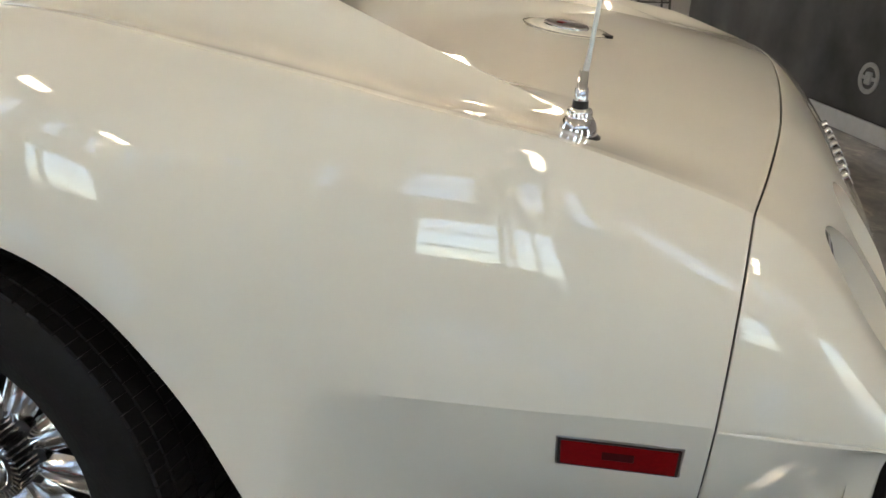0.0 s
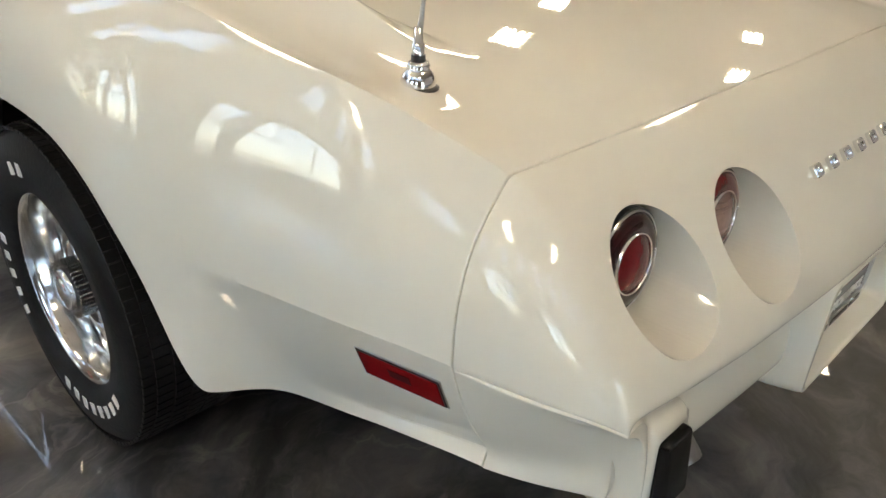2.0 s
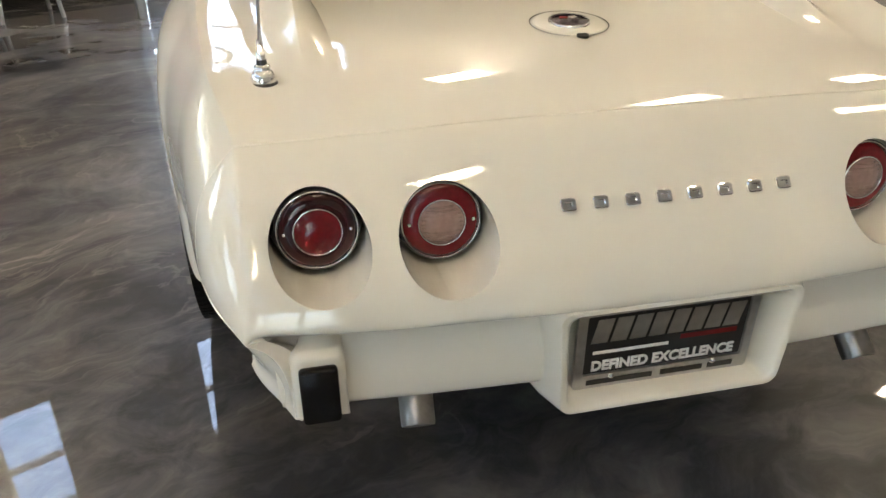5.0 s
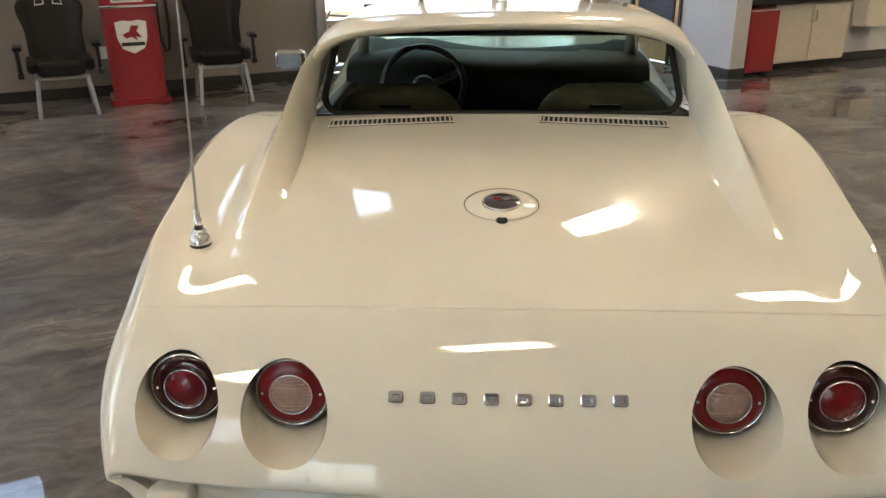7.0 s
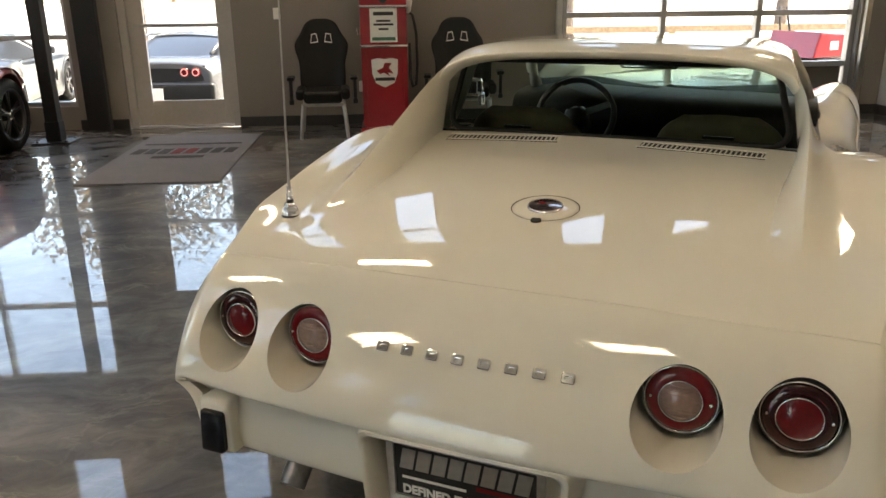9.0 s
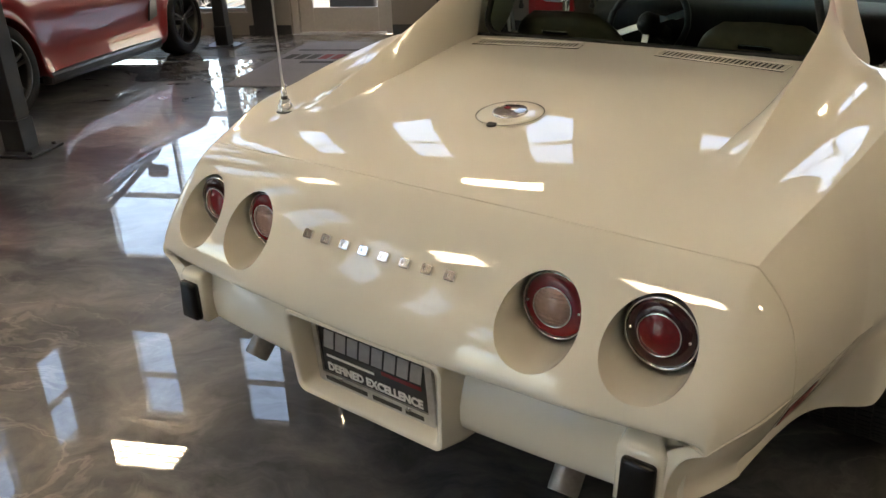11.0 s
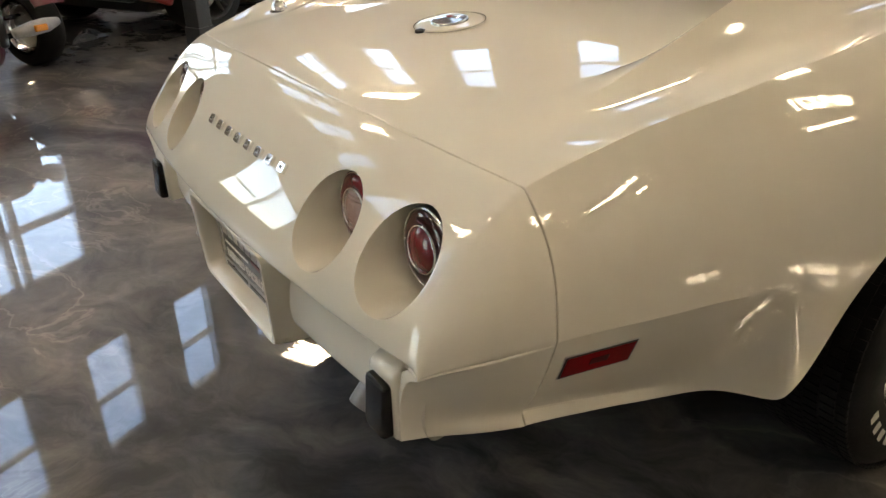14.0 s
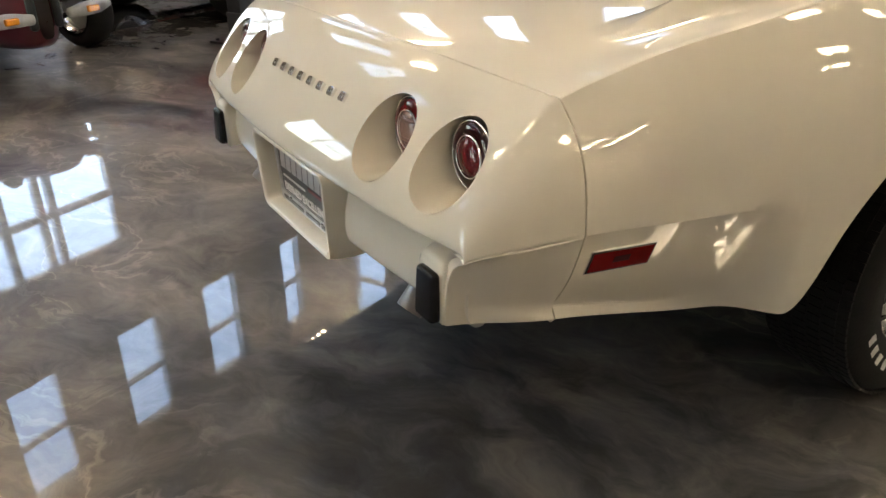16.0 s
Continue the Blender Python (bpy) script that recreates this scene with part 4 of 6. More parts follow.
# wheels
def road_wheel(m, parent, side):
    """A white-lettered tyre on a polished eight-slot rim with a finned centre. Local x points outwards."""
    turn = pose(0, 0, 0, 0, 90, 0)
    tyre = part("tyre", lathe([(0.195, -0.10), (0.215, -0.115), (0.27, -0.122), (0.31, -0.115), (0.331, -0.098), (0.335, -0.08), (0.3355, 0.0), (0.335, 0.08), (0.331, 0.098),
                               (0.31, 0.115), (0.27, 0.122), (0.215, 0.115), (0.198, 0.10), (0.19, 0.09)], 72, turn), RUBBER, parent, "black tyre with white sidewall bars", m, smooth=True)
    blk = None
    for row, x in enumerate((-0.072, -0.036, 0.0, 0.036, 0.072, 0.096)):
        for k in range(96):
            a = 2 * math.pi * (k + 0.5 * (row % 2)) / 96
            r = 0.3345 if row < 5 else 0.3305
            mm = Matrix.Rotation(a, 4, 'X') @ Matrix.Translation((x, 0, r))
            if blk is None:
                blk = bmesh.new()
            box(0, 0, 0, 0.031, 0.0185, 0.007, 0, blk, mm)
    part("tread", blk, RUBBER, tyre, kind="stuff")
    for word, start in ((8, -176), (2, 24), (5, 100)):
        for k in range(word):
            a = radians(start + k * 9.6)
            bar = prism([(-0.010, -0.013), (0.010, -0.013), (0.010, 0.013), (-0.010, 0.013)], 0.002)
            part("sidewall_bar", bar, WHITE, tyre, "white raised bar", Matrix.Rotation(a, 4, 'X') @ Matrix.Translation((0.1200, 0, 0.256)) @ pose(0, 0, 0, 0, 0, 90) @ pose(0, -0.002, 0, 0, 0, 0))
    rim = part("rim", lathe([(0.17, -0.09), (0.185, 0.0), (0.19, 0.085), (0.2, 0.098), (0.204, 0.104), (0.198, 0.107), (0.186, 0.100), (0.180, 0.088), (0.176, 0.03)], 64, turn), ALLOY, tyre, "polished aluminium rim", Matrix.Diagonal((1, 1.05, 1.05, 1)), smooth=True)
    dish = bmesh.new()
    n = 8
    for i in range(n):
        a0 = 2 * math.pi * i / n
        rows = []
        for r, x in ((0.052, 0.062), (0.08, 0.060), (0.115, 0.050), (0.15, 0.036), (0.178, 0.030)):
            wdt = along((0.05, 0.39), (0.08, 0.37), (0.115, 0.30), (0.15, 0.27), (0.18, 0.385))(r)
            rows.append([dish.verts.new((x - 0.020 * abs(k) ** 2.2, r * math.cos(a0 + k * wdt), r * math.sin(a0 + k * wdt))) for k in (-1, -0.66, -0.33, 0, 0.33, 0.66, 1)])
        for p, q in zip(rows[:-1], rows[1:]):
            for k in range(6):
                dish.faces.new((p[k], p[k + 1], q[k + 1], q[k]))
    part("spokes", dish, ALLOY, rim, "eight broad polished spokes with slots", smooth=True)
    part("drum", lathe([(0.0, 0.0), (0.172, 0.0), (0.176, -0.08)], 40, turn), DARK, rim)
    hub = part("centre_cap", lathe([(0.0, 0.112), (0.012, 0.111), (0.030, 0.108), (0.033, 0.104), (0.036, 0.106), (0.040, 0.104), (0.042, 0.095), (0.046, 0.06)], 40, turn), CHROME, rim, "chrome centre cap", smooth=True)
    finm = None
    for k in range(40):
        data = box(0.072, 0, 0.0525, 0.044, 0.0036, 0.013) if finm is None else finm.data
        finm = part("cap_fin", data, ALLOY, hub, m=Matrix.Rotation(2 * math.pi * k / 40, 4, 'X'))
    part("cap_core", lathe([(0.042, 0.097), (0.050, 0.090), (0.054, 0.060), (0.068, 0.052)], 40, turn), BLACK, hub)


for s in (-1, 1):
    for c in (AXLE, AXLE + WHEELBASE):
        rear = c == AXLE
        m = pose((0.778 if s > 0 else -0.757) if rear else s * 0.765, c, 0.335, 0, 0, (0 if s > 0 else 180) - (0 if rear else 9))
        road_wheel(m @ pose(0, 0, 0, 17 if s > 0 else -17, 0, 0), car, s)


# ---- the building ----
LEFT, FRONT, RIGHT, BACK, TOP = -6.7, 7.5, 17.5, -10.5, 6.6
room_m = ROOM


def wall(name, label, axis, at, thick, lo, hi, openings, material, top=TOP, m=None):
    """A wall with openings (from, to, sill, head) cut through its thickness. axis 'x': runs along x at y = at."""
    bm = bmesh.new()
    cuts = sorted(openings)
    xs = sorted({lo, hi} | {c for o in cuts for c in o[:2]})
    for x0, x1 in zip(xs[:-1], xs[1:]):
        mid = (x0 + x1) / 2
        holes = sorted([(o[2], o[3]) for o in cuts if o[0] <= mid <= o[1]])
        z = 0.0
        for a, b in holes + [(top, top)]:
            if a > z + 1e-4:
                if axis == 'x':
                    span(x0, x1, at, at + thick, z, a, 0, bm)
                else:
                    span(at, at + thick, x0, x1, z, a, 0, bm)
            z = b
    return part(name, bm, material, None, label, m or ROOM, kind="structure")


ground = part("ground", box(0, 0, -0.35, 400, 400, 0.02), ASPHALT, None, "pale concrete yard outside in bright sun", ROOM, kind="structure")
floor = part("floor", span(LEFT, RIGHT, BACK, FRONT, -0.05, 0.0), FLOOR, None, "glossy marbled grey epoxy floor", ROOM, kind="structure")
UPPER = [(c - 0.34, c + 0.34, 4.15, 5.72) for c in (-5.65, -3.98, -2.13, -0.30, 2.02, 3.62)]
SIDE_UP = [(c - 0.36, c + 0.36, 4.15, 5.75) for c in (-4.9, -3.45, -2.0, -0.5, 0.98, 2.5, 4.0, 5.43, 6.85)]
STORE = (-5.9, -3.50, 0.25, 3.05)
DOOR = (-2.98, -1.78, 0.0, 2.14)
GARAGE = (1.80, 5.20, 0.0, 3.2)
SIDE_A = (2.2, 4.1, 1.05, 3.05)
SIDE_B = (-8.8, -5.0, 0.0, 3.05)
SIDE_C = (-1.05, 0.15, 0.9, 2.45)
wall("wall_front", "taupe painted front wall with windows", 'x', FRONT, 0.25, LEFT, 5.55, [STORE, DOOR, GARAGE] + UPPER, WALL)
wall("wall_side", "taupe painted side wall with high windows", 'y', LEFT - 0.25, 0.25, BACK, FRONT + 0.25, [SIDE_A, SIDE_B, SIDE_C] + SIDE_UP, WALL)
wall("wall_back", "pale painted back wall", 'x', BACK - 0.25, 0.25, LEFT, RIGHT, [], WALL_LIGHT)
wall("wall_right", "pale wall behind the waiting chairs", 'y', RIGHT, 0.25, BACK, 5.72, [], WALL_LIGHT)
wall("wall_door", "pale grey wall with a wooden door", 'y', 5.55, 0.20, 5.40, FRONT + 0.25, [(6.22, 7.14, 0.0, 2.05)], WALL_LIGHT)
wall("wall_kitchenette", "pale wall behind the kitchenette", 'x', 6.25, 0.2, 5.75, 7.42, [], WALL_LIGHT)
wall("wall_fountain", "pale wall with a drinking fountain", 'x', 5.72, 0.73, 7.42, RIGHT, [], WALL_LIGHT)

rows = []
for i in range(0, 257):
    x = LEFT + (RIGHT - LEFT) * i / 256
    z = TOP + (0.0 if i % 4 in (0, 1) else 0.06)
    rows.append([(x, BACK, z), (x, FRONT, z)])
cm = bmesh.new()
vs = [[cm.verts.new(p) for p in r] for r in rows]
for p, q in zip(vs[:-1], vs[1:]):
    cm.faces.new((p[0], p[1], q[1], q[0]))
span(LEFT - 0.3, RIGHT + 0.3, BACK - 0.3, FRONT + 0.3, TOP + 0.08, TOP + 0.2, 0, cm)
for y in (-7.6, -4.6, -1.6, 1.4, 4.4):
    span(LEFT, RIGHT, y - 0.07, y + 0.07, TOP - 0.32, TOP - 0.30, 0, cm)
    span(LEFT, RIGHT, y - 0.008, y + 0.008, TOP - 0.30, TOP, 0, cm)
part("ceiling", cm, CEIL, None, "pale corrugated steel deck on joists", ROOM, kind="structure")


def skirting(x0, x1, y, axis='x'):
    bm = span(x0, x1, y - 0.012, y, 0, 0.11, 0.004) if axis == 'x' else span(y - 0.012, y, x0, x1, 0, 0.11, 0.004)
    part("baseboard", bm, BASE_M, None, "black cove base", ROOM, kind="structure")


skirting(LEFT, STORE[0] - 0.0, FRONT)
skirting(STORE[1], -3.402, FRONT)
skirting(-3.158, DOOR[0], FRONT)
skirting(DOOR[1], GARAGE[0], FRONT)
skirting(GARAGE[1], 5.55, FRONT)
skirting(5.40, 6.17, 5.55, 'y')
skirting(5.538, 5.75, 5.40)
skirting(7.19, FRONT, 5.55, 'y')
skirting(7.42, RIGHT, 5.72)
skirting(BACK, 5.70, RIGHT, 'y')


DOOR_PANEL = mat("dark_door_panel", (0.075, 0.068, 0.062), 0.5, grain=0.06, size=20)


def glazed(name, label, x0, x1, z0, z1, y, cols, rails, material, axis='x', depth=0.10, bar=0.05, panes=True, solid=0.0):
    """A window: outer frame, mullions at cols, rails at the given heights, and a pane in each light."""
    w = thing(name, label, "window", ROOM, kind="structure")

    def put(n, a0, a1, b0, b1, c0, c1, mt):
        bm = span(a0, a1, b0, b1, c0, c1, 0.004 if mt is not GLASS_M else 0) if axis == 'x' else span(b0, b1, a0, a1, c0, c1, 0.004 if mt is not GLASS_M else 0)
        return part(n, bm, mt, w)
    put("window_frame", x0, x0 + bar, y, y + depth, z0, z1, material)
    put("window_frame", x1 - bar, x1, y, y + depth, z0, z1, material)
    put("window_frame", x0 + bar, x1 - bar, y, y + depth, z0, z0 + bar, material)
    put("window_frame", x0 + bar, x1 - bar, y, y + depth, z1 - bar, z1, material)
    for c in cols:
        put("mullion", c - bar / 2, c + bar / 2, y + 0.004, y + depth - 0.004, z0 + bar, z1 - bar, material)
    for r in rails:
        put("rail", x0 + bar, x1 - bar, y + 0.008, y + depth - 0.008, r - bar / 2, r + bar / 2, material)
    if panes:
        cs = [x0 + bar] + list(cols) + [x1 - bar]
        rs = [z0 + bar] + list(rails) + [z1 - bar]
        for a, b in zip(cs[:-1], cs[1:]):
            for c, d in zip(rs[:-1], rs[1:]):
                if d <= solid:
                    put("panel", a + bar / 2, b - bar / 2, y + depth / 2 - 0.02, y + depth / 2 + 0.02, c + bar / 2, d - bar / 2, DOOR_PANEL)
                    continue
                p = put("pane", a, b, y + depth / 2 - 0.003, y + depth / 2 + 0.003, c, d, GLASS_M)
                p.visible_shadow = False
    return w


n_win = 0
for o in UPPER:
    n_win += 1
    glazed("window_%d" % n_win, "high narrow window with two panes", o[0], o[1], o[2], o[3], FRONT + 0.06, [], [4.96], ALU)
for o in SIDE_UP:
    n_win += 1
    glazed("window_%d" % n_win, "high narrow window with two panes", o[0], o[1], o[2], o[3], LEFT - 0.16, [], [4.96], ALU, 'y')
n_win += 1
glazed("window_%d" % n_win, "tall storefront window in a grey metal frame", STORE[0], STORE[1], STORE[2], STORE[3], FRONT + 0.06, [-4.76], [0.98, 2.1], ALU)
n_win += 1
glazed("window_%d" % n_win, "side window in a metal frame", SIDE_A[0], SIDE_A[1], SIDE_A[2], SIDE_A[3], LEFT - 0.16, [2.72, 3.15, 3.3], [1.6, 2.35], ALU, 'y', bar=0.07)
n_win += 1
glazed("window_%d" % n_win, "glazed side entrance in a metal frame", SIDE_B[0], SIDE_B[1], 0.0, SIDE_B[3], LEFT - 0.16, [-7.5, -6.3], [0.9, 2.05], ALU, 'y')
n_win += 1
glazed("window_%d" % n_win, "side window in a metal frame", SIDE_C[0], SIDE_C[1], SIDE_C[2], SIDE_C[3], LEFT - 0.16, [-0.45], [1.7], ALU, 'y')
glazed("garage_door_1", "closed glazed overhead door with aluminium rails", GARAGE[0], GARAGE[1], 0.0, GARAGE[3], FRONT + 0.08, [2.96, 4.06], [0.57, 1.14, 1.71, 2.28, 2.8], ALU, bar=0.06, solid=0.6)
for x in (GARAGE[0] - 0.05, GARAGE[1] + 0.05):
    part("door_track", span(x - 0.03, x + 0.03, FRONT - 0.07, FRONT - 0.01, 0, 3.5, 0.004), STEEL, None, "galvanised steel track beside the overhead door", ROOM, kind="structure")

# glazed entrance door
door = thing("door_1", "closed grey metal entrance door with a tall glass pane", "door", ROOM, kind="structure")
dx0, dx1, dy = -2.90, -1.86, FRONT + 0.05
for n_, a, b, c, d in (("door_jamb", DOOR[0], dx0, 0, 2.14), ("door_jamb", dx1, DOOR[1], 0, 2.14), ("door_head", dx0, dx1, 2.08, 2.14)):
    part(n_, span(a, b, dy, dy + 0.14, c, d, 0.004), DOOR_FRAME, door)
for n_, a, b, c, d in (("stile", dx0 + 0.005, dx0 + 0.17, 0.02, 2.075), ("stile", dx1 - 0.10, dx1 - 0.005, 0.02, 2.075), ("bottom_rail", dx0 + 0.17, dx1 - 0.10, 0.02, 0.29), ("top_rail", dx0 + 0.17, dx1 - 0.10, 1.97, 2.075)):
    part(n_, span(a, b, dy + 0.04, dy + 0.085, c, d, 0.004), DOOR_FRAME, door)
g_ = part("pane", span(dx0 + 0.17, dx1 - 0.10, dy + 0.06, dy + 0.066, 0.29, 1.97), GLASS_M, door)
g_.visible_shadow = False
part("push_bar", span(dx0 + 0.06, dx1 - 0.06, dy - 0.02, dy + 0.02, 1.07, 1.11, 0.01), ALU, door, "aluminium push bar")
part("threshold", span(dx0, dx1, dy - 0.02, dy + 0.14, 0.0, 0.015, 0.003), STEEL, door)
part("trim", span(-3.40, -3.16, FRONT - 0.10, FRONT - 0.002, 0.0, TOP, 0.006), BLACK_STEEL, None, "black steel column against the front wall", ROOM, kind="structure")

# ceiling lights: hanging four-tube fixtures
fx = thing("ceiling_light", "four-tube fluorescent fixture hung from the ceiling", "ceiling light", ROOM @ pose(-5.6, -2.4, 5.9), group="ceiling lights")
part("housing", span(-0.64, 0.64, -0.27, 0.27, 0.03, 0.10, 0.01), mat("white_steel", (0.7, 0.7, 0.68), 0.5, grain=0.05, size=20), fx)
for k in range(4):
    part("tube", tube([(-0.61, -0.195 + k * 0.13, 0), (0.61, -0.195 + k * 0.13, 0)], 0.019, 10), TUBE_LIGHT, fx, "glowing fluorescent tube")
for x in (-0.45, 0.45):
    part("cable", tube([(x, 0, 0.10), (x, 0, 0.70)], 0.004, 6), STEEL, fx)
for a_, b_ in ((-5.6, 1.9), (-5.8, 6.95), (-1.15, -2.4), (-1.15, 6.2), (5.3, -2.35), (5.5, 2.5), (5.2, 6.45), (10.2, -2.3), (10.2, 2.2), (14.6, -2.3), (14.6, 2.2)):
    copy_thing(fx, ROOM @ pose(a_, b_, 5.9))


# ---- things in the showroom ----
def seat_chair(m, label):
    """A racing-style bucket seat on a pale steel frame. Its front faces -y."""
    ch = thing("waiting_chair", label, "chair", m, group="racing chairs by the pump")
    rows = []
    for z, hw, y, wing in ((0.44, 0.235, 0.17, 0.05), (0.58, 0.245, 0.20, 0.075), (0.72, 0.235, 0.23, 0.07), (0.84, 0.285, 0.255, 0.085), (0.93, 0.285, 0.27, 0.08), (1.00, 0.215, 0.285, 0.04), (1.08, 0.185, 0.30, 0.03), (1.13, 0.14, 0.305, 0.01)):
        rows.append([(0, y, z), (hw * 0.55, y, z), (hw * 0.72, y - wing * 0.5, z), (hw * 0.95, y - wing, z), (hw, y - wing * 0.3, z), (hw * 0.8, y + 0.07, z), (0, y + 0.09, z)])
    rows.append([(0, 0.32, 1.15)] + [(0.07 * k, 0.325, 1.15) for k in (0.5, 0.8, 1, 1, 0.8)] + [(0, 0.36, 1.15)])
    rows.insert(0, [(x, y, 0.40) for x, y, z in rows[0]])
    back = part("backrest", grid_mesh(rows, levels=2, name="backrest"), LEATHER, ch, "black padded bucket back")
    for s in (-1, 1):
        o = [(0.036, 0.925), (0.108, 0.915), (0.096, 0.998), (0.050, 1.004)]
        big = [Vector((s * x, 0.262, z)) for x, z in o]
        cen = sum(big, Vector()) / 4
        ring = loops([[tuple(cen + (p - cen) * k + Vector((0, d, 0))) for p in big] for k, d in ((1.12, 0.012), (1.12, -0.012), (0.92, -0.012), (0.90, 0.012))])
        part("harness_ring", ring, WHITE, back, "white-edged harness opening")
        part("harness_slot", box(s * 0.072, 0.264, 0.960, 0.036, 0.012, 0.06), DARK, back)
        arm = part("armrest", box(s * 0.315, -0.02, 0.585, 0.075, 0.23, 0.035, 0.015, seg=3), LEATHER, ch)
        part("arm_post", box(s * 0.325, 0.03, 0.46, 0.035, 0.06, 0.24, 0.01), BLACK, arm)
        part("arm_foot", box(s * 0.325, 0.04, 0.34, 0.05, 0.10, 0.05, 0.01), BLACK, arm)
        part("bolster", box(s * 0.225, -0.03, 0.44, 0.09, 0.44, 0.11, 0.035, seg=3), LEATHER, ch)
        part("leg", tube([(s * 0.20, -0.20, 0.335), (s * 0.215, -0.24, 0.20), (s * 0.235, -0.26, 0.0)], 0.018, 10), ALU, ch, "pale steel leg")
        part("leg", tube([(s * 0.20, 0.20, 0.335), (s * 0.215, 0.23, 0.20), (s * 0.235, 0.25, 0.0)], 0.018, 10), ALU, ch)
    part("seat", box(0, -0.03, 0.415, 0.38, 0.48, 0.12, 0.035, seg=3), LEATHER, ch, "black padded seat")
    fr_ = bmesh.new()
    box(0, -0.20, 0.335, 0.44, 0.04, 0.03, 0.006, fr_)
    part("cross_rail", fr_, ALU, ch)
    part("cross_rail", box(0, 0.20, 0.335, 0.44, 0.04, 0.03, 0.006), ALU, ch)
    part("seat_pan", box(0, 0.0, 0.352, 0.40, 0.42, 0.02, 0.004), STEEL, ch, "perforated steel seat pan")
    return ch


first_chair = seat_chair(ROOM @ pose(-0.80, 6.84, 0, 0, 0, 3), "black racing-style chair on pale steel legs beside the pump")
copy_thing(first_chair, ROOM @ pose(0.585, 6.84, 0, 0, 0, -3))

# vintage fuel pump
pump = thing("fuel_pump", "red enamelled vintage fuel pump with a white shield", "fuel pump", ROOM @ pose(-0.165, 7.10, 0))
body_o = ring_outline(0.235, 0.05, 1.46, 0.05, 6)
bm = prism([(x, z) for x, z in body_o], 0.40, m=Matrix.Translation((0, -0.20, 0)))
edges_sharp(part("cabinet", bm, PUMP_RED, pump), 40)
part("plinth", box(0, 0, 0.03, 0.53, 0.46, 0.06, 0.008), PUMP_RED, pump)
for s in (-1, 1):
    part("corner_bead", box(s * 0.185, -0.203, 0.50, 0.014, 0.012, 0.80, 0.004), PUMP_RED, pump)
for z in (1.27, 0.885):
    part("chrome_band", box(0, -0.205, z, 0.49, 0.03, 0.026, 0.008), CHROME, pump, "chrome band")
dial = part("dial_panel", box(0, -0.203, 1.085, 0.275, 0.012, 0.33, 0.004), WHITE, pump, "off-white dial panel")
for z, w, h in ((1.20, 0.20, 0.035), (1.13, 0.14, 0.02), (1.095, 0.20, 0.02), (1.05, 0.10, 0.02), (0.955, 0.235, 0.032)):
    part("dial_bar", box(0, -0.211, z, w, 0.004, h), BASE_M if z > 1 else mat("green_print", (0.05, 0.12, 0.08), 0.5), dial)
part("maker_badge", lathe([(0.0, 0.01), (0.03, 0.008), (0.038, 0)], 20, Matrix.Translation((0, -0.205, 1.335)) @ pose(0, 0, 0, 90, 0, 0)), BLACK, pump)
sh = [(-0.135, 0.28), (-0.13, 0.14), (-0.095, 0.045), (0, 0.0), (0.095, 0.045), (0.13, 0.14), (0.135, 0.28), (0.07, 0.295), (0, 0.285), (-0.07, 0.295)]
shield = part("shield_sign", prism(sh, 0.008, m=Matrix.Translation((0, -0.215, 0.47))), WHITE, pump, "white shield with a red shape and a dark bar")
part("red_emblem", prism([(-0.085, 0.17), (-0.02, 0.20), (0.0, 0.25), (0.07, 0.245), (0.04, 0.20), (0.085, 0.14), (0.03, 0.15), (0.05, 0.115), (-0.01, 0.15), (-0.05, 0.135)], 0.003, m=Matrix.Translation((0, -0.2195, 0.47))), PUMP_RED, shield)
part("name_bar", box(0, -0.2175, 0.555, 0.20, 0.004, 0.032), BASE_M, shield)
part("globe_neck", lathe([(0.09, 1.45), (0.085, 1.49), (0.11, 1.515), (0.0, 1.515)], 28), CHROME, pump)
globe = part("globe", lathe([(0.0, -0.065), (0.12, -0.06), (0.165, -0.035), (0.18, 0.0), (0.165, 0.035), (0.12, 0.06), (0.0, 0.065)], 36, Matrix.Translation((0, 0, 1.69)) @ pose(0, 0, 0, 90, 0, 0)), mat("red_globe", (0.45, 0.05, 0.06), 0.3, coat=0.8, grain=0.05, size=10), pump, "round red globe with a white band", smooth=True)
part("globe_band", box(0, -0.064, 1.69, 0.26, 0.012, 0.085, 0.004), WHITE, globe, "white band")
part("globe_rim", lathe([(0.14, 0.05), (0.17, 0.04), (0.186, 0.0), (0.17, -0.04), (0.14, -0.05)], 36, Matrix.Translation((0, 0, 1.69)) @ pose(0, 0, 0, 90, 0, 0)), PUMP_RED, globe, smooth=True)
part("hose", tube([(0.25, -0.06, 1.22), (0.30, -0.08, 1.18), (0.335, -0.09, 1.0), (0.34, -0.09, 0.7), (0.325, -0.07, 0.48), (0.295, -0.05, 0.45), (0.27, -0.02, 0.55), (0.265, 0.0, 0.9)], 0.016, 10), BLACK, pump, "black rubber hose", smooth=True)
part("nozzle", tube([(0.25, -0.06, 1.20), (0.27, -0.06, 1.32), (0.25, -0.06, 1.38)], [0.03, 0.032, 0.016], 12), WHITE, pump, "pale nozzle", smooth=True)
part("crank", tube([(-0.235, -0.1, 1.0), (-0.26, -0.1, 1.0), (-0.27, -0.1, 1.05)], 0.01, 8), CHROME, pump)

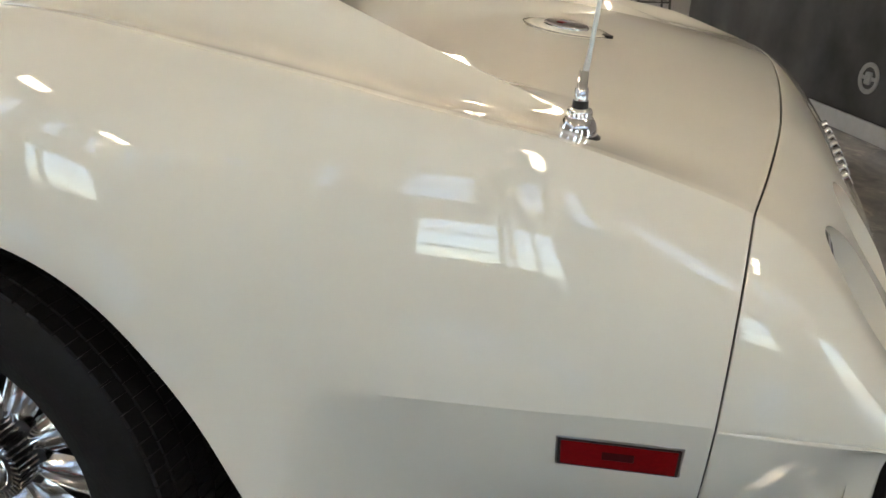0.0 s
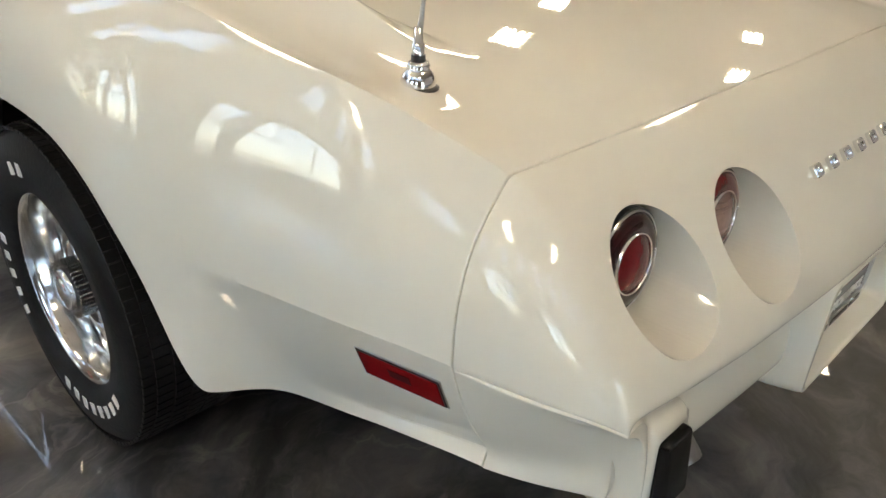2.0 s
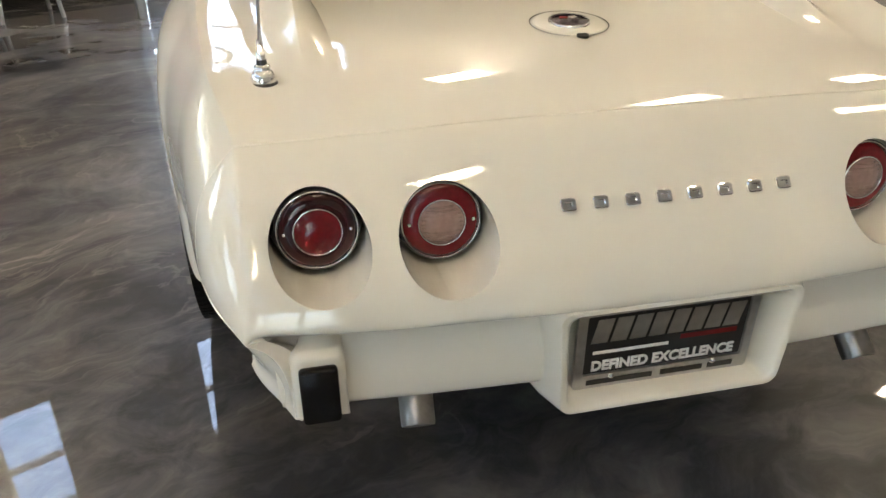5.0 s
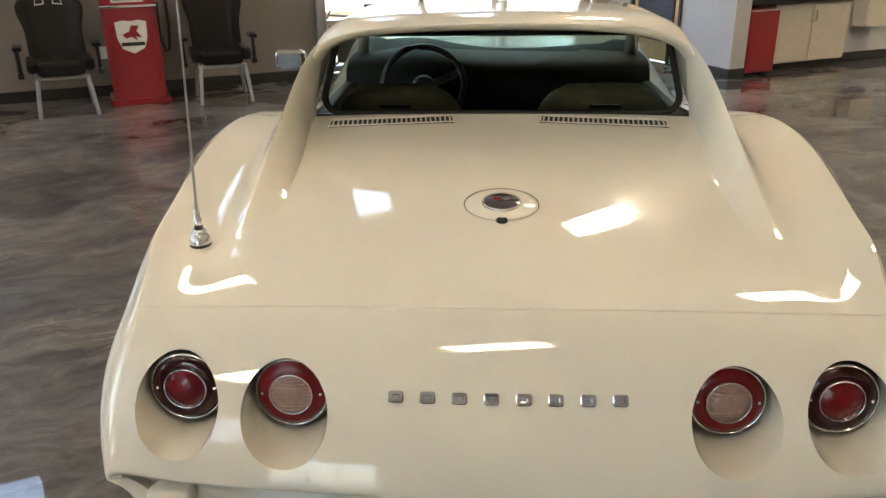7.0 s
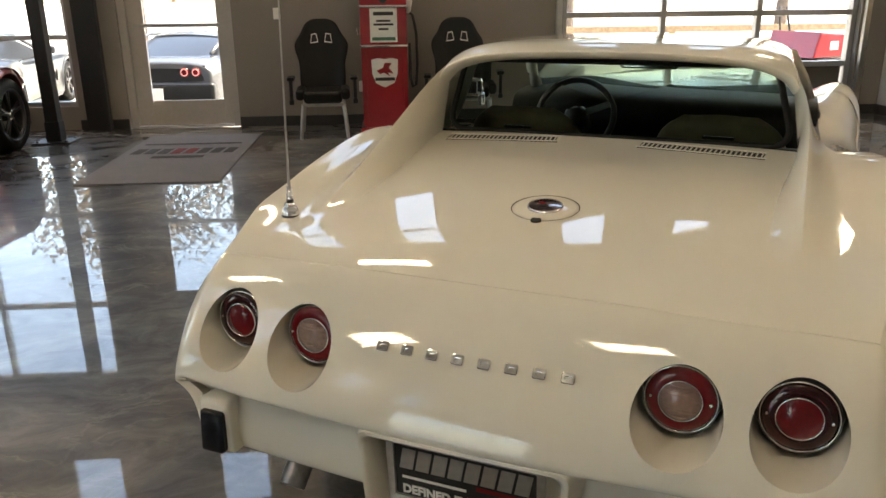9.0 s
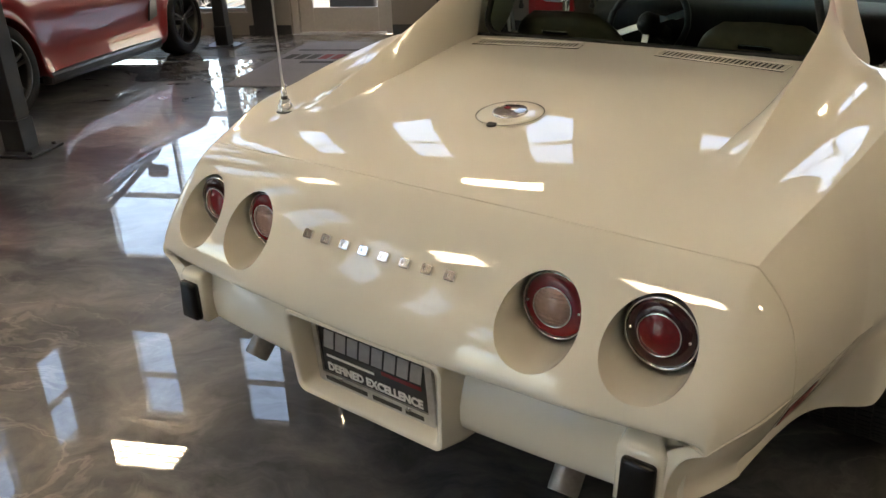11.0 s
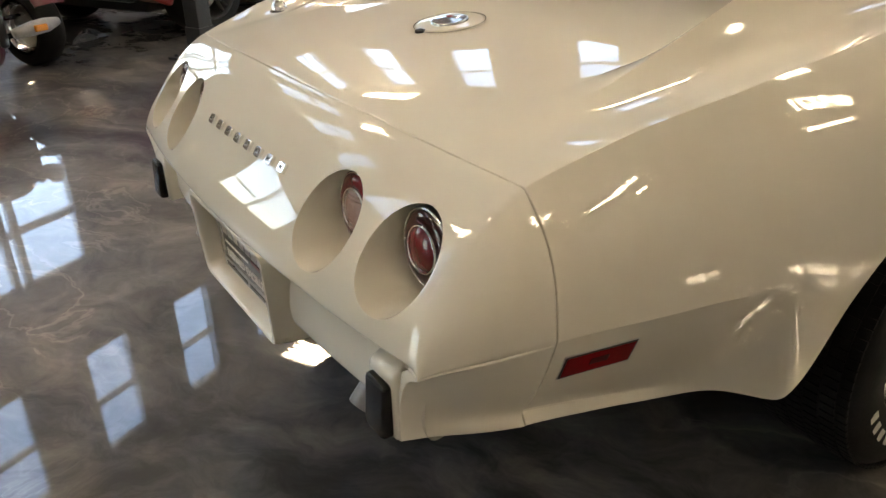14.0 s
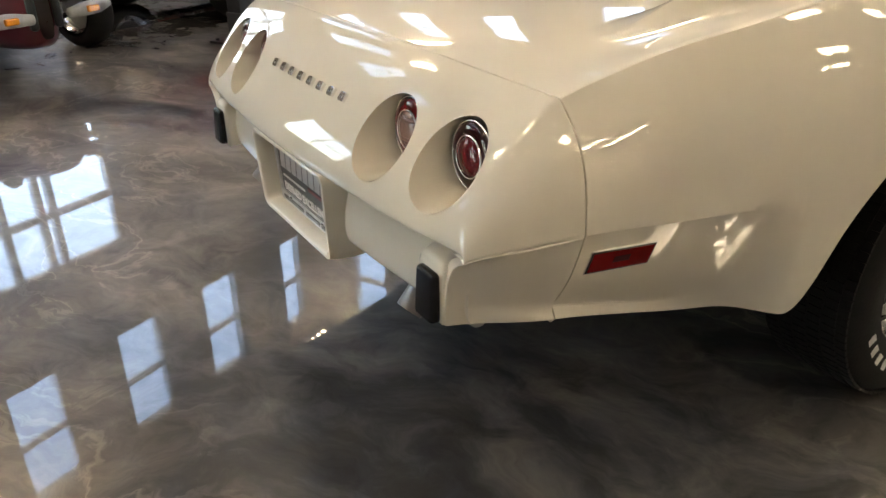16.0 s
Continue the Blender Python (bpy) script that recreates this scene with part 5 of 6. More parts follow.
# entrance mat
door_mat = part("entrance_mat", box(-2.04, 5.85, 0.006, 1.12, 2.17, 0.012, 0.004), MAT_M, None, "", ROOM)
tagged(door_mat, "grey ribbed entrance mat with dark and red bars", "mat")
for y, w, h, mt in ((5.78, 0.46, 0.10, PRINT), (6.42, 0.92, 0.06, PRINT)):
    part("printed_bar", box(-2.05, y, 0.0135, w, h, 0.002), mt, door_mat)
for k in range(8):
    bar = prism([(-0.052, -0.12), (0.036, -0.12), (0.056, 0.12), (-0.032, 0.12)], 0.002, m=Matrix.Translation((-2.47 + k * 0.12, 6.06, 0.0145)) @ pose(0, 0, 0, -90, 0, 0))
    part("printed_bar", bar, RED_PRINT if k in (3, 4) else PRINT, door_mat)

# lift posts
def lift_post(m, label):
    p = thing("lift_post", label, "lift post", m, group="car lift posts")
    part("column", box(0, 0, 1.5, 0.125, 0.125, 3.0, 0.006), BLACK_STEEL, p)
    part("collar", box(0, 0, 0.11, 0.142, 0.142, 0.21, 0.006), BLACK_STEEL, p)
    part("base_plate", box(0, 0, 0.009, 0.36, 0.32, 0.018, 0.003), BLACK_STEEL, p)
    for s in (-1, 1):
        for t in (-1, 1):
            part("bolt", lathe([(0.014, 0.018), (0.014, 0.034), (0.0, 0.036)], 8, Matrix.Translation((s * 0.14, t * 0.12, 0))), BLACK_STEEL, p)
    return p


post = lift_post(ROOM @ pose(-3.10, 2.88, 0), "black steel car lift post bolted to the floor")
copy_thing(post, ROOM @ pose(-3.48, 6.75, 0))

# switches on the front wall
th = part("thermostat", box(-1.48, FRONT - 0.012, 1.42, 0.15, 0.025, 0.12, 0.006), WHITE, None, "", ROOM)
tagged(th, "white thermostat on the taupe wall", "thermostat")
part("display", box(-1.48, FRONT - 0.0255, 1.44, 0.08, 0.003, 0.035), BASE_M, th)
sw_ = part("light_switch", box(-1.30, FRONT - 0.005, 1.20, 0.075, 0.010, 0.118, 0.003), WHITE, None, "", ROOM)
tagged(sw_, "white light switch on the taupe wall", "light switch")
part("rocker", box(-1.30, FRONT - 0.0125, 1.20, 0.032, 0.006, 0.065, 0.002), WHITE, sw_)
out_ = part("wall_outlet", box(-0.42, FRONT - 0.005, 0.42, 0.075, 0.010, 0.118, 0.003), WHITE, None, "", ROOM)
tagged(out_, "white wall outlet behind the chairs", "outlet")

# wooden door with a louvre
wd = thing("door_2", "closed blond wooden door with a black louvre", "door", ROOM, kind="structure")
part("leaf", span(5.57, 5.615, 6.26, 7.10, 0.012, 2.03, 0.003), OAK, wd)
for y in (6.22, 7.10):
    part("door_jamb", span(5.53, 5.70, y, y + 0.04, 0.0, 2.05, 0.003), BLACK_STEEL, wd)
part("door_head", span(5.53, 5.70, 6.26, 7.10, 2.03, 2.07, 0.003), BLACK_STEEL, wd)
lv = part("louvre", span(5.556, 5.57, 6.36, 7.02, 0.24, 0.90, 0.003), DARK, wd, "black metal louvre grille")
slat = None
for k in range(22):
    data = box(0, 0, 0, 0.004, 0.62, 0.022) if slat is None else slat.data
    slat = part("slat", data, BLACK_STEEL, lv, m=pose(5.553, 6.69, 0.262 + k * 0.029, 0, 28, 0))
hd = part("door_handle", lathe([(0.0, 0.03), (0.02, 0.028), (0.028, 0.0)], 20, Matrix.Translation((5.57, 7.035, 0.95)) @ pose(0, 0, 0, 0, -90, 0)), CHROME, wd, "chrome lever handle", smooth=True)
part("lever", tube([(5.535, 7.035, 0.95), (5.53, 7.0, 0.95), (5.53, 6.92, 0.95)], 0.009, 8), CHROME, hd)
plaque = part("door_sign", box(5.543, 7.33, 1.38, 0.012, 0.11, 0.10, 0.003), BASE_M, None, "", ROOM)
tagged(plaque, "small grey sign beside the wooden door", "sign")

# kitchenette
KB = 6.245
fridge = thing("mini_fridge", "small glossy red refrigerator under the counter", "refrigerator", ROOM @ pose(5.985, 5.71, 0))
part("cabinet", box(0, 0.06, 0.36, 0.40, 0.60, 0.66, 0.01), PUMP_RED, fridge)
dr = part("door", box(0, -0.265, 0.36, 0.40, 0.05, 0.64, 0.012), PUMP_RED, fridge)
part("trim_strip", box(0, -0.265, 0.672, 0.38, 0.045, 0.02, 0.004), STEEL, dr)
for s in (-1, 1):
    part("foot", lathe([(0.02, 0), (0.02, 0.03)], 12, Matrix.Translation((s * 0.16, -0.2, 0))), BLACK, fridge)


def base_unit(x, w, label):
    u = thing("base_cabinet", label, "cabinet", ROOM @ pose(x, 5.86, 0), group="kitchenette cabinets")
    part("body", box(0, 0.03, 0.40, w, 0.60, 0.64, 0.002), CREAM_CAB, u)
    part("plinth", box(0, 0.06, 0.04, w, 0.52, 0.08), BASE_M, u)
    for s in (-1, 1):
        d = part("door", box(s * w / 4, -0.28, 0.40, w / 2 - 0.006, 0.02, 0.62, 0.003), CREAM_CAB, u)
        part("handle", tube([(s * 0.035, -0.29, 0.52), (s * 0.035, -0.315, 0.53), (s * 0.035, -0.315, 0.62), (s * 0.035, -0.29, 0.63)], 0.006, 8), STEEL, d, "steel bow handle")
    return u


base_unit(6.83, 1.12, "cream two-door base cabinet under a dark counter")
ct = part("worktop", span(5.76, 7.41, 5.50, KB, 0.735, 0.79, 0.006), BASE_M, None, "", ROOM)
tagged(ct, "dark stone worktop over fridge and cabinet", "worktop")
sp = part("splashback", span(5.76, 7.41, KB - 0.02, KB, 0.795, 1.20, 0.002), mat("tan_tile", (0.32, 0.25, 0.18), 0.4, grain=0.15, size=9), None, "", ROOM)
tagged(sp, "tan splashback above the worktop", "splashback")
wc = thing("wall_cabinet", "cream wall cabinet above the worktop", "cabinet", ROOM @ pose(6.66, 6.06, 1.25))
part("body", box(0, 0, 0.35, 1.48, 0.34, 0.70, 0.003), CREAM_CAB, wc)
for k in range(3):
    d = part("door", box(-0.49 + k * 0.49, -0.18, 0.35, 0.482, 0.02, 0.69, 0.003), CREAM_CAB, wc)
    part("handle", tube([(-0.30 + k * 0.49, -0.19, 0.05), (-0.30 + k * 0.49, -0.215, 0.06), (-0.30 + k * 0.49, -0.215, 0.15), (-0.30 + k * 0.49, -0.19, 0.16)], 0.006, 8), STEEL, d)
cm_ = thing("coffee_maker", "black coffee maker on the worktop", "coffee maker", ROOM @ pose(6.24, 5.95, 0.79))
part("base", box(0, 0, 0.02, 0.20, 0.26, 0.04, 0.01), BLACK, cm_)
part("tower", box(0, 0.09, 0.17, 0.19, 0.09, 0.28, 0.015), BLACK, cm_)
part("head", box(0, 0, 0.30, 0.20, 0.25, 0.07, 0.02), BLACK, cm_)
part("jug", lathe([(0.0, 0.04), (0.06, 0.045), (0.068, 0.11), (0.05, 0.17), (0.055, 0.19)], 20), mat("smoked_glass", (0.05, 0.03, 0.02), 0.1, coat=1.0), cm_, smooth=True)
for x, r, h, mt, lab in ((6.42, 0.035, 0.22, WHITE, "white bottle"), (6.52, 0.03, 0.17, SILVER, "grey bottle"), (6.62, 0.045, 0.14, STEEL, "steel canister"), (6.68, 0.034, 0.21, mat("blue_plastic", (0.02, 0.10, 0.30), 0.35, grain=0.05, size=20), "blue spray bottle"), (6.98, 0.055, 0.28, WHITE, "white paper towel roll")):
    b_ = part("bottle", lathe([(0.0, 0.0), (r, 0.0), (r, h * 0.7), (r * 0.45, h * 0.85), (r * 0.45, h), (0, h)], 18), mt, None, "", ROOM @ pose(x + 0.02, 5.84, 0.79), smooth=True)
    tagged(b_, lab + " standing on the dark worktop", "bottle")
df = thing("drinking_fountain", "pale wall-hung drinking fountain", "drinking fountain", ROOM @ pose(7.80, 5.53, 0.42))
part("bowl", prism([(-0.19, 0.0), (0.19, 0.0), (0.19, 0.30), (-0.19, 0.30)], 0.19, bevel=0.0), CREAM_CAB, df)
part("backplate", box(0, 0.17, 0.28, 0.42, 0.03, 0.62, 0.006), CREAM_CAB, df)
part("spout", tube([(0.1, 0.05, 0.30), (0.1, 0.05, 0.36), (0.06, 0.05, 0.38)], 0.012, 8), CHROME, df)

# partition with a printed dark picture
pt = thing("partition", "dark printed display partition with a pale skirting", "partition", ROOM)
MURAL = mat("dark_print", (0.045, 0.045, 0.048), 0.5, grain=0.75, size=2.2, stain=0.5, ssize=0.8)
part("panel", span(2.45, 5.34, -2.26, -2.12, 0.0, 1.40, 0.004), BASE_M, pt)
part("picture", span(2.47, 5.32, -2.12, -2.108, 0.115, 1.38), MURAL, pt, "dark landscape print")
part("skirting", span(2.45, 5.34, -2.12, -2.10, 0.0, 0.105, 0.004), mat("pale_skirting", (0.40, 0.40, 0.40), 0.6, grain=0.05, size=20), pt)
part("ring_emblem", lathe([(0.062, 0.0), (0.062, 0.006), (0.088, 0.006), (0.088, 0.0)], 36, Matrix.Translation((2.84, -2.108, 0.335)) @ pose(0, 0, 0, -90, 0, 0)), ALU, pt, "pale ring emblem")
part("ring_emblem", box(2.84, -2.105, 0.335, 0.05, 0.006, 0.07, 0.012), ALU, pt)
part("ring_emblem", box(2.84, -2.104, 0.335, 0.13, 0.006, 0.022, 0.004), ALU, pt)


def bar_stool(m):
    st = thing("bar_stool", "dark metal bar stool by the far wall", "stool", m, group="bar stools")
    part("seat", box(0, 0, 0.74, 0.38, 0.38, 0.06, 0.02, seg=3), BASE_M, st)
    for s in (-1, 1):
        for t in (-1, 1):
            part("leg", tube([(s * 0.15, t * 0.15, 0.72), (s * 0.20, t * 0.20, 0.0)], 0.014, 8), BLACK_STEEL, st)
    part("foot_ring", tube([(0.18, 0.18, 0.25), (-0.18, 0.18, 0.25), (-0.18, -0.18, 0.25), (0.18, -0.18, 0.25)], 0.009, 8, closed=True), BLACK_STEEL, st)
    return st


st0 = bar_stool(ROOM @ pose(8.0, -1.55, 0))
copy_thing(st0, ROOM @ pose(8.0, -2.15, 0, 0, 0, 12))
copy_thing(st0, ROOM @ pose(7.95, -2.8, 0, 0, 0, -8))


# ---- other cars ----
def plain_wheel(parent, m, r=0.34, w=0.26, rim_r=0.245, mt=None):
    turn = pose(0, 0, 0, 0, 90, 0)
    ty = part("tyre", lathe([(rim_r, -w / 2 + 0.01), (r - 0.03, -w / 2), (r, -w / 2 + 0.03), (r, w / 2 - 0.03), (r - 0.03, w / 2), (rim_r + 0.01, w / 2 - 0.005), (rim_r - 0.01, w / 2 - 0.02)], 48, turn), RUBBER, parent, "", m, smooth=True)
    ri = part("rim", lathe([(rim_r - 0.015, -0.08), (rim_r - 0.01, w / 2 - 0.03), (rim_r, w / 2 - 0.008), (rim_r - 0.012, w / 2 - 0.012), (rim_r - 0.02, w / 2 - 0.04)], 48, turn), mt or BLACK, ty, smooth=True)
    part("brake_disc", lathe([(0.0, -0.02), (rim_r * 0.75, -0.02), (rim_r * 0.75, -0.05)], 32, turn), STEEL, ri)
    spoke = None
    for k in range(5):
        for d in (-0.13, 0.13):
            if spoke is None:
                bm_ = bmesh.new()
                box(w / 2 - 0.045, 0, rim_r * 0.53, 0.022, 0.026, rim_r * 0.88, 0.005, bm_)
                spoke = part("spoke", bm_, mt or BLACK, ri, m=Matrix.Rotation(2 * math.pi * k / 5 + d, 4, 'X'))
            else:
                spoke = part("spoke", spoke.data, mt or BLACK, ri, m=Matrix.Rotation(2 * math.pi * k / 5 + d, 4, 'X'))
    part("hub", lathe([(0.0, w / 2 - 0.025), (0.03, w / 2 - 0.028), (0.055, w / 2 - 0.05), (0.06, -0.02)], 24, turn), mt or BLACK, ri)
    nut = None
    for k in range(5):
        data = lathe([(0.010, 0.0), (0.010, 0.02), (0.0, 0.022)], 6) if nut is None else nut.data
        nut = part("lug_nut", data, CHROME, ri, m=Matrix.Rotation(2 * math.pi * k / 5, 4, 'X') @ Matrix.Translation((w / 2 - 0.045, 0, 0.042)) @ pose(0, 0, 0, 0, 90, 0))


def modern_coupe(label, paint, m, lamps=2, gap=0.22, dark_tail=False, short=0.0):
    """A low modern sports coupe, 4.5 m long; its rear end at y = 0, its nose at y = 4.5."""
    c = thing("parked_car", label, "car", m)
    top_z = along((0.0, 0.90), (0.12, 0.955), (0.6, 0.95), (1.2, 0.93), (2.6, 0.90), (3.2, 0.82), (4.0, 0.70), (4.35, 0.58), (4.5, 0.46))
    sho_x = along((0.0, 0.80), (0.3, 0.90), (0.9, 0.95), (1.7, 0.90), (2.6, 0.90), (3.6, 0.94), (4.2, 0.84), (4.5, 0.60))
    sho_z = along((0.0, 0.84), (0.3, 0.90), (0.9, 0.92), (1.7, 0.83), (2.6, 0.80), (3.5, 0.83), (4.1, 0.68), (4.5, 0.46))
    sill_z = along((0.0, 0.36), (0.4, 0.27), (1.0, 0.20), (3.3, 0.17), (4.2, 0.18), (4.5, 0.26))
    wheels = (0.92, 3.63)

    def low(y):
        z = sill_z(y)
        for w in wheels:
            d = abs(y - w) / 0.40
            if d < 1:
                z = max(z, 0.34 + 0.385 * math.sqrt(1 - d * d))
        return z
    ys = [0.0, 0.05, 0.2, 0.4, 0.50, 0.53, 0.56, 0.62, 0.72, 0.82, 0.92, 1.02, 1.12, 1.22, 1.28, 1.31, 1.34, 1.5, 1.8, 2.2, 2.6, 2.95, 3.2, 3.23, 3.26, 3.33, 3.43, 3.53, 3.63, 3.73, 3.83, 3.93, 4.0, 4.03, 4.06, 4.25, 4.42, 4.5]
    rows = []
    for v in ys:
        y = v if v >= 0.5 else 0.5 - (0.5 - v) * (1 - short / 0.5)
        zb, zs, xs, zt = low(y), sho_z(v), sho_x(v), top_z(v)
        zb = max(zb, sill_z(v))
        zm = max(zb + 0.06, 0.56)
        rows.append([(0, y, zt), (xs * 0.5, y, zt - 0.005), (xs * 0.82, y, (zt + zs) / 2 + 0.01), (xs, y, zs - 0.03), (xs + 0.005, y, (zs + zm) / 2 - 0.03), (xs - 0.025, y, zm),
                     (xs - 0.005 if zb > sill_z(y) + 0.02 else xs - 0.06, y, max(zb + 0.03, 0.40) if zb < 0.4 else zb + 0.03), (xs - 0.005, y, zb), (xs - 0.05, y, zb + 0.005), (xs - 0.25, y, zb + 0.01)])
    cap = [(x * 0.9, short + 0.02, 0.36 + (z - 0.36) * 0.9) for x, y, z in rows[0]]
    part("body", grid_mesh([[(0.3 * min(1, k), short + 0.02, 0.6) for k in range(10)], cap] + rows, creases={5: 0.4, 7: 0.6}, levels=2, name="body"), paint, c)
    cab_rows = []
    for y, hw, z in ((0.55, 0.55, 0.945), (0.9, 0.60, 1.05), (1.4, 0.60, 1.19), (1.75, 0.60, 1.235), (2.1, 0.60, 1.225), (2.45, 0.62, 1.13), (2.75, 0.66, 1.0), (2.98, 0.68, 0.88)):
        b = max(0.84, sho_z(y) - 0.02)
        cab_rows.append([(0, y, z), (hw * 0.6, y, z - 0.012), (hw * 0.92, y, z - 0.05), (hw * 1.1, y, (z + b) / 2 - 0.01), (0.80, y, b)])
    part("glasshouse", grid_mesh(cab_rows, levels=2, name="glasshouse"), BLACK, c, "dark tinted windows")
    roof_r = [[(x * 0.93, y, z + 0.006) for x, y, z in r[:3]] for r in cab_rows[2:6]]
    part("roof", grid_mesh(roof_r, levels=2, name="roof"), paint, c)
    for s in (-1, 1):
        part("roof_rail", tube([(s * 0.60, 0.7, 0.97), (s * 0.61, 1.1, 1.09), (s * 0.60, 1.6, 1.195), (s * 0.60, 2.1, 1.185), (s * 0.68, 2.6, 1.0), (s * 0.74, 2.95, 0.86)], 0.028, 8), paint, c, smooth=True)
        part("sill", box(s * 0.86, 2.25, 0.20, 0.10, 1.75, 0.10, 0.03), BLACK, c, "black side skirt")
        part("side_vent", prism([(2.95, 0.42), (3.10, 0.45), (3.16, 0.70), (3.02, 0.62)], 0.02, m=Matrix.Translation((s * 0.905, 0, 0)) @ pose(0, 0, 0, 0, 0, 90)), BLACK, c)
        mr = part("door_mirror", box(s * 0.95, 2.55, 0.93, 0.20, 0.09, 0.12, 0.035, seg=3), paint, c)
        part("mirror_stalk", box(s * 0.86, 2.56, 0.88, 0.10, 0.05, 0.03, 0.01), BLACK, mr)
        for w in wheels:
            plain_wheel(c, pose(s * 0.80, w, 0.34, 0, 0, 0 if s > 0 else 180))
        for k in range(lamps):
            x = s * (0.60 - gap * k)
            tl = part("tail_lamp", lathe([(0.0, 0.02), (0.05, 0.018), (0.062, 0.0)], 24, Matrix.Translation((x, short + 0.01, 0.78)) @ pose(0, 0, 0, 90, 0, 0)), RED_LENS, c, smooth=True)
            # the ring's glow is only its pale pink colour, without emission
            part("lamp_ring", lathe([(0.034, 0.022), (0.042, 0.024), (0.05, 0.02)], 24, Matrix.Translation((x, short + 0.01, 0.78)) @ pose(0, 0, 0, 90, 0, 0)), mat("painted_glow_ring", (0.8, 0.3, 0.3), 0.3), tl)
    part("rear_panel", box(0, short + 0.030, 0.76, 1.46, 0.03, 0.22, 0.02), BLACK, c, "black lamp panel")
    if dark_tail:
        part("rear_bumper", box(0, 0.09, 0.42, 1.66, 0.24, 0.46, 0.05, seg=3), BLACK, c, "black rear bumper")
    part("diffuser", box(0, short + 0.06, 0.40, 1.35, 0.10, 0.22, 0.04), BLACK, c, "black lower bumper")
    part("number_plate", box(0, -0.04 if dark_tail else short - 0.002, 0.50, 0.31, 0.012, 0.155, 0.003), WHITE, c, "white plate with plain bars")
    part("floor_pan", box(0, 2.25, 0.26, 1.35, 3.6, 0.12, 0.02), DARK, c)
    return c


modern_coupe("candy red modern sports coupe parked between the lift posts", CAR_RED, ROOM @ pose(-4.58, 2.70, 0), short=0.30)
modern_coupe("silver-grey sports coupe parked outside the entrance", SILVER, ROOM @ pose(-3.22, 9.3, -0.34, 0, 0, -6), 2, 0.15, True)
modern_coupe("dark grey sports coupe parked outside the window", GREY_CAR, ROOM @ pose(-6.2, 9.3, -0.34, 0, 0, 6))
cart = thing("utility_cart", "red utility cart with a white patch outside the overhead door", "cart", ROOM @ pose(6.30, 9.9, -0.22, 0, 0, 20))
part("tub", prism([(-0.36, 0.66), (0.36, 0.66), (0.36, 0.98), (-0.26, 1.02)], 0.9, bevel=0.02), PUMP_RED, cart)
part("patch", box(0.02, -0.004, 0.83, 0.16, 0.008, 0.12, 0.003), WHITE, cart, "white patch")
part("chassis", box(0, 0.45, 0.50, 0.60, 0.95, 0.30, 0.03), BLACK, cart)
for sx in (-1, 1):
    for yy in (0.12, 0.80):
        part("wheel", lathe([(0.0, -0.06), (0.17, -0.06), (0.20, -0.04), (0.20, 0.04), (0.17, 0.06), (0.0, 0.06)], 28, Matrix.Translation((sx * 0.36, yy, 0.20)) @ pose(0, 0, 0, 0, 90, 0)), RUBBER, cart, smooth=True)
part("push_handle", tube([(-0.1, 0.9, 0.95), (-0.08, 1.0, 1.35), (0.08, 1.0, 1.35), (0.1, 0.9, 0.95)], 0.016, 8), BLACK, cart)

# maroon open-wheel roadster, nose towards the middle of the hall
rd = thing("roadster", "maroon open-wheel roadster with grey bumpers and amber lamps", "car", ROOM @ pose(-3.42, 1.58, 0, 0, 0, -90))
nose = [[(0, y, zt), (hw * 0.7, y, zt - 0.02), (hw, y, (zt + zb) / 2 + 0.05), (hw * 0.95, y, (zt + zb) / 2 - 0.1), (hw * 0.7, y, zb), (0, y, zb)]
        for y, hw, zt, zb in ((0.0, 0.05, 0.52, 0.22), (-0.06, 0.17, 0.66, 0.14), (-0.4, 0.26, 0.76, 0.14), (-1.0, 0.40, 0.86, 0.18), (-1.7, 0.58, 0.90, 0.2), (-2.3, 0.66, 0.86, 0.24), (-2.75, 0.55, 0.74, 0.34))]
part("body", grid_mesh(nose, levels=3, name="body"), MAROON, rd)
